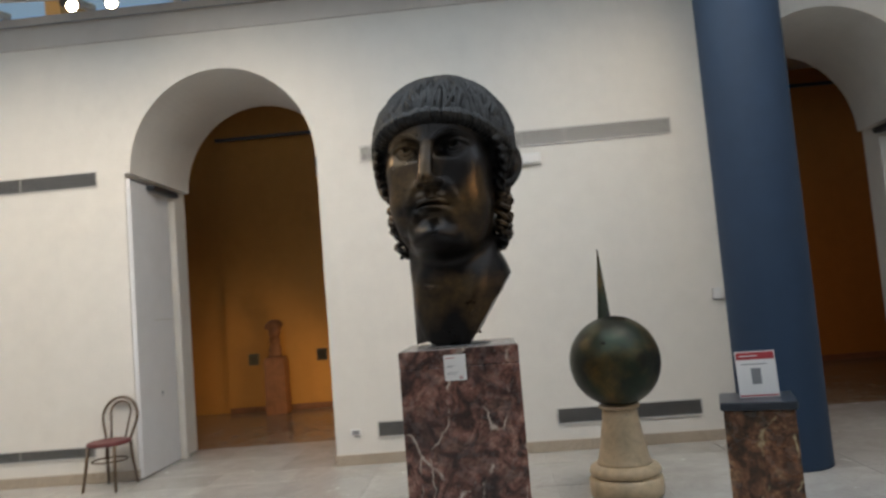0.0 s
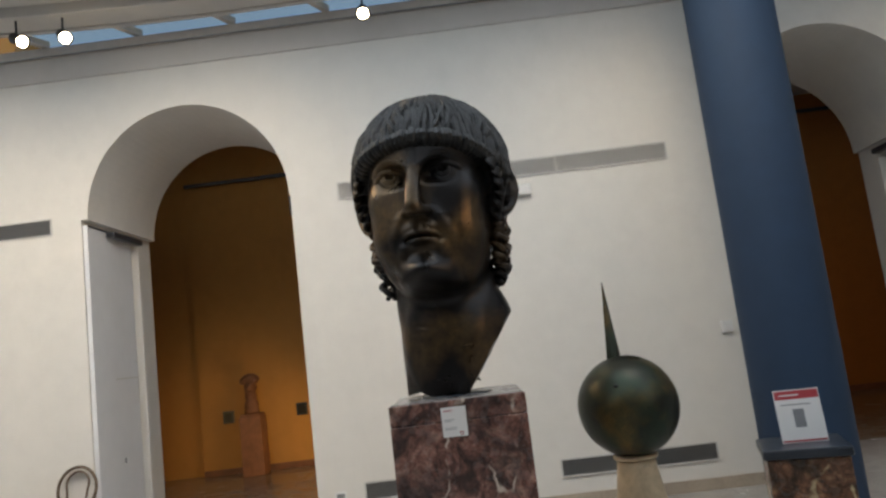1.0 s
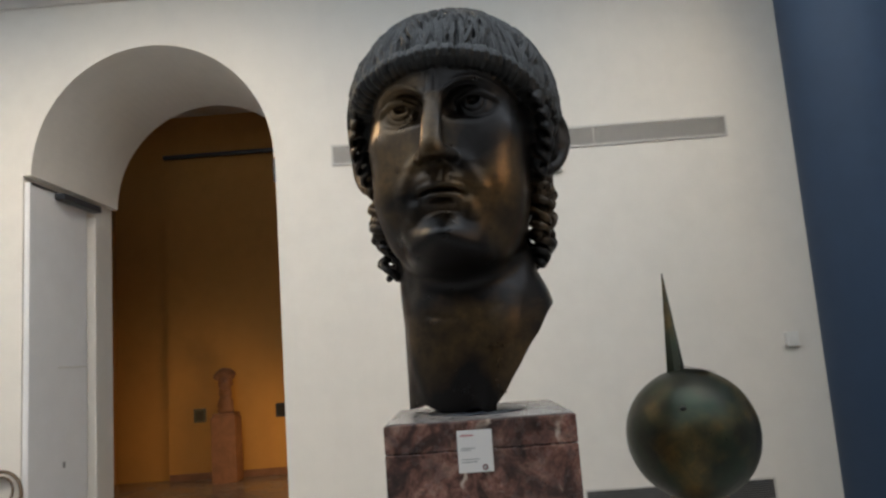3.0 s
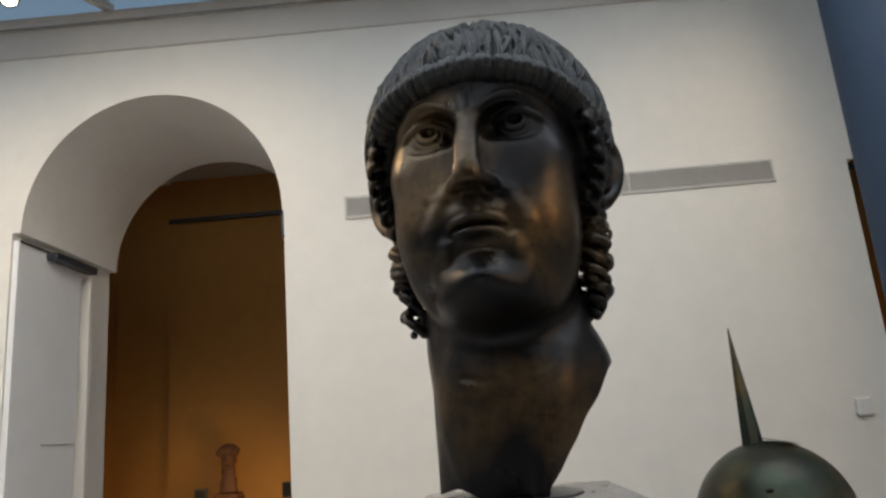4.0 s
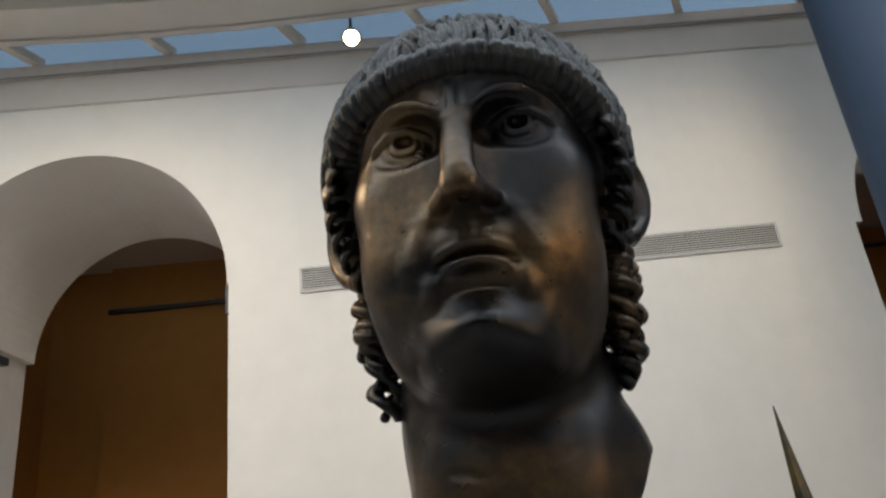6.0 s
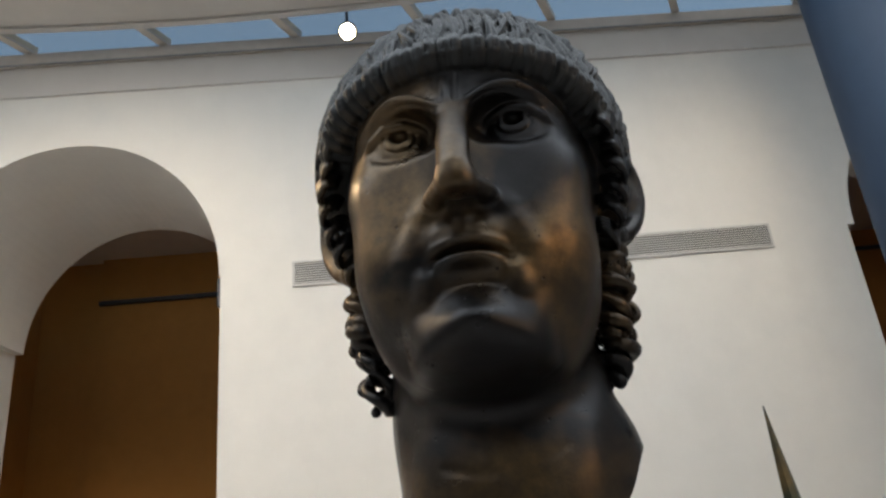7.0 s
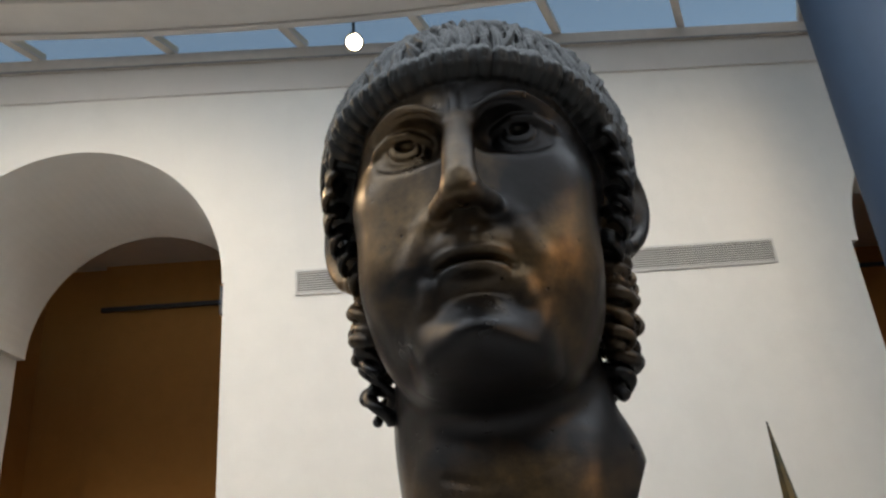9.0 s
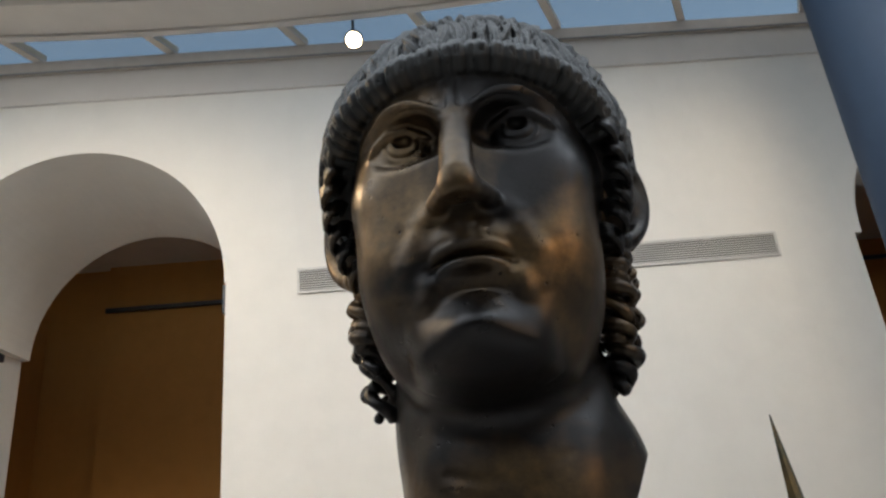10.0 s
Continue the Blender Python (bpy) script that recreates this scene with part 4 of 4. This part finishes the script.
for a, b in zip(rows, rows[1:]):
    for k in range(6):
        bm.faces.new((a[k], a[(k + 1) % 6], b[(k + 1) % 6], b[k]))
bm.faces.new(rows[-1])
bm.faces.new(rows[0][::-1])
part("spike", bm, M_GLOBE, ob, "tall pointed green bronze spike")
bm = bmesh.new()
for k in range(20):
    a, b = 2 * math.pi * k / 20, 2 * math.pi * (k + 1) / 20
    bm.faces.new([bm.verts.new((0.055 + r * math.cos(c), -0.02 + 0.8 * r * math.sin(c), 0.653 - 0.25 * (r * math.cos(c)))) for r, c in ((0.02, a), (0.10 + 0.02 * math.sin(3 * a), a), (0.10 + 0.02 * math.sin(3 * b), b), (0.02, b))])
bmesh.ops.solidify(bm, geom=bm.faces[:], thickness=0.006)
part("torn_rim", bm, M_GLOBE, ob, "ragged hole rim beside the spike")
bm = bmesh.new()
bmesh.ops.create_icosphere(bm, subdivisions=2, radius=0.014, matrix=Matrix.Translation((-0.115, -0.278, 0.478)) @ Matrix.Diagonal((1.2, 0.6, 0.8, 1)))
part("hole", bm, M_IRON, ob)

ob = empty("stone_stand", pose(0.897, 4.53, 0), "turned cream travertine stand under the globe", "stand")
part("base", lathe([(0.255, 0.0), (0.268, 0.012), (0.270, 0.07), (0.268, 0.132), (0.25, 0.145)], 56), M_TRAVERTINE, ob, smooth=True)
part("torus", lathe([(0.20, 0.146), (0.245, 0.152), (0.262, 0.175), (0.258, 0.205), (0.235, 0.228), (0.20, 0.236)], 56), M_TRAVERTINE, ob, smooth=True)
part("shaft", lathe([(0.205, 0.236), (0.195, 0.25), (0.182, 0.29), (0.168, 0.37), (0.150, 0.47), (0.133, 0.58), (0.128, 0.635)], 56), M_TRAVERTINE, ob, smooth=True)
part("collar", lathe([(0.128, 0.635), (0.145, 0.642), (0.150, 0.655), (0.145, 0.668), (0.125, 0.674)], 56), M_TRAVERTINE, ob, smooth=True)


# ---- second marble block with the information card ----
ob = empty("marble_block", pose(1.475, 3.27, 0, 0, 0, -17), "low block of brown breccia marble with a dark top", "block")
part("block", box(-0.185, 0.185, -0.185, 0.185, 0.0, 0.795, 0.005), M_BRECCIA_BROWN, ob)
part("top_slab", box(-0.20, 0.20, -0.20, 0.20, 0.797, 0.842, 0.008), M_SLATE, ob, "dark blue-grey top slab")

ob = empty("info_card", pose(1.49, 3.25, 0.8425, -9, 0, -10), "white information card with red header on the block", "sign")
part("card", box(-0.108, 0.108, -0.003, 0.003, 0.0, 0.262, 0.001), M_PAPER, ob)
part("header", box(-0.103, 0.103, -0.0042, -0.0031, 0.215, 0.257), M_RED, ob, "red printed header band")
part("footer", box(-0.103, 0.103, -0.0042, -0.0031, 0.006, 0.014), M_RED, ob)
part("picture", box(-0.03, 0.022, -0.0042, -0.0031, 0.075, 0.165), M_INK, ob, "small grey printed picture")
part("print_line", box(-0.085, 0.01, -0.0048, -0.0043, 0.232, 0.238), M_PAPER, ob)
part("print_line", box(-0.08, 0.06, -0.0042, -0.0031, 0.185, 0.190), M_INK, ob)
part("stay", box(-0.02, 0.02, 0.0035, 0.050, 0.0, 0.16, 0.002), M_PLASTIC, ob)


# ---- bentwood chair ----
def chair():
    ob = empty("bentwood_chair", pose(-3.84, 5.92, 0, 0, 0, -6), "dark bentwood chair with a red seat by the wall", "chair")
    seat_z = 0.44
    seat = lathe([(0.19, -0.02), (0.205, -0.012), (0.205, 0.008), (0.19, 0.018), (0.12, 0.014)], 40)
    bmesh.ops.translate(seat, vec=(0, 0, seat_z), verts=seat.verts)
    part("seat", seat, M_SEAT, ob, "round dark red seat", True)
    hoop = [(0.165 * math.cos(a), 0.165 * math.sin(a), 0.27) for a in (2 * math.pi * k / 28 for k in range(29))]
    part("leg_ring", tube(hoop, 0.009), M_WOOD, ob, smooth=True)
    for sx in (-1, 1):
        part("leg", tube([(sx * 0.14, -0.13, seat_z - 0.02), (sx * 0.15, -0.15, 0.25), (sx * 0.175, -0.18, 0.0)], 0.016, taper=[1.1, 1.0, 0.75]), M_WOOD, ob, smooth=True)
        part("leg", tube([(sx * 0.13, 0.15, seat_z - 0.02), (sx * 0.14, 0.16, 0.25), (sx * 0.16, 0.20, 0.0)], 0.016, taper=[1.1, 1.0, 0.75]), M_WOOD, ob, smooth=True)
    for w, h, name, r in ((0.190, 0.41, "back_hoop", 0.014), (0.110, 0.37, "inner_hoop", 0.010)):
        pts = []
        for k in range(25):
            a = math.pi * (1.12 - 1.24 * k / 24)
            z = max(0, h - w) + w * math.sin(a)
            pts.append((w * math.cos(a) * (1.0 if z > 0.12 else 1.0), 0.15 + 0.16 * max(z, 0) / h * 0.5, seat_z + z))
        pts = [(pts[0][0] * 0.72, 0.145, seat_z - 0.01)] + pts + [(pts[-1][0] * 0.72, 0.145, seat_z - 0.01)]
        part(name, tube(pts, r), M_WOOD, ob, smooth=True)


chair()


# ---- floor slabs, laid last ----
def floor_slabs():
    """Large square slabs near the arched wall, with thin joints."""
    size, gap = 0.80, 0.004
    bm = box(-size / 2 + gap, size / 2 - gap, -size / 2 + gap, size / 2 - gap, -0.0035, 0.0)
    me = bpy.data.meshes.new("slab")
    bm.to_mesh(me)
    bm.free()
    me.materials.append(M_FLOOR)
    y = WALL_Y - 0.5 - size / 2
    while y > -1.0:
        for k in range(-9, 10):
            o = new("slab", me)
            o.location = (k * size, y, 0)
            o.parent = floor
        y -= size
    bm = box(-size / 2 + gap, size / 2 - gap, -0.25 + gap, 0.25 - gap, -0.0035, 0.0)
    me2 = bpy.data.meshes.new("border_slab")
    bm.to_mesh(me2)
    bm.free()
    me2.materials.append(M_FLOOR)
    for k in range(-9, 10):
        o = new("border_slab", me2)
        o.location = (k * size, WALL_Y - 0.25, 0)
        o.parent = floor
    bm = box(-size / 2 + gap, size / 2 - gap, -WALL_DEEP / 4 + gap, WALL_DEEP / 4 - gap, -0.0035, 0.0)
    me3 = bpy.data.meshes.new("threshold_slab")
    bm.to_mesh(me3)
    bm.free()
    me3.materials.append(M_FLOOR)
    for mid, left, right in ARCHES:
        for k in (-1, 0, 1):
            for j in (0.25, 0.75):
                o = new("threshold_slab", me3)
                o.location = (mid + k * size, WALL_Y + j * WALL_DEEP, 0)
                o.parent = floor


floor_slabs()
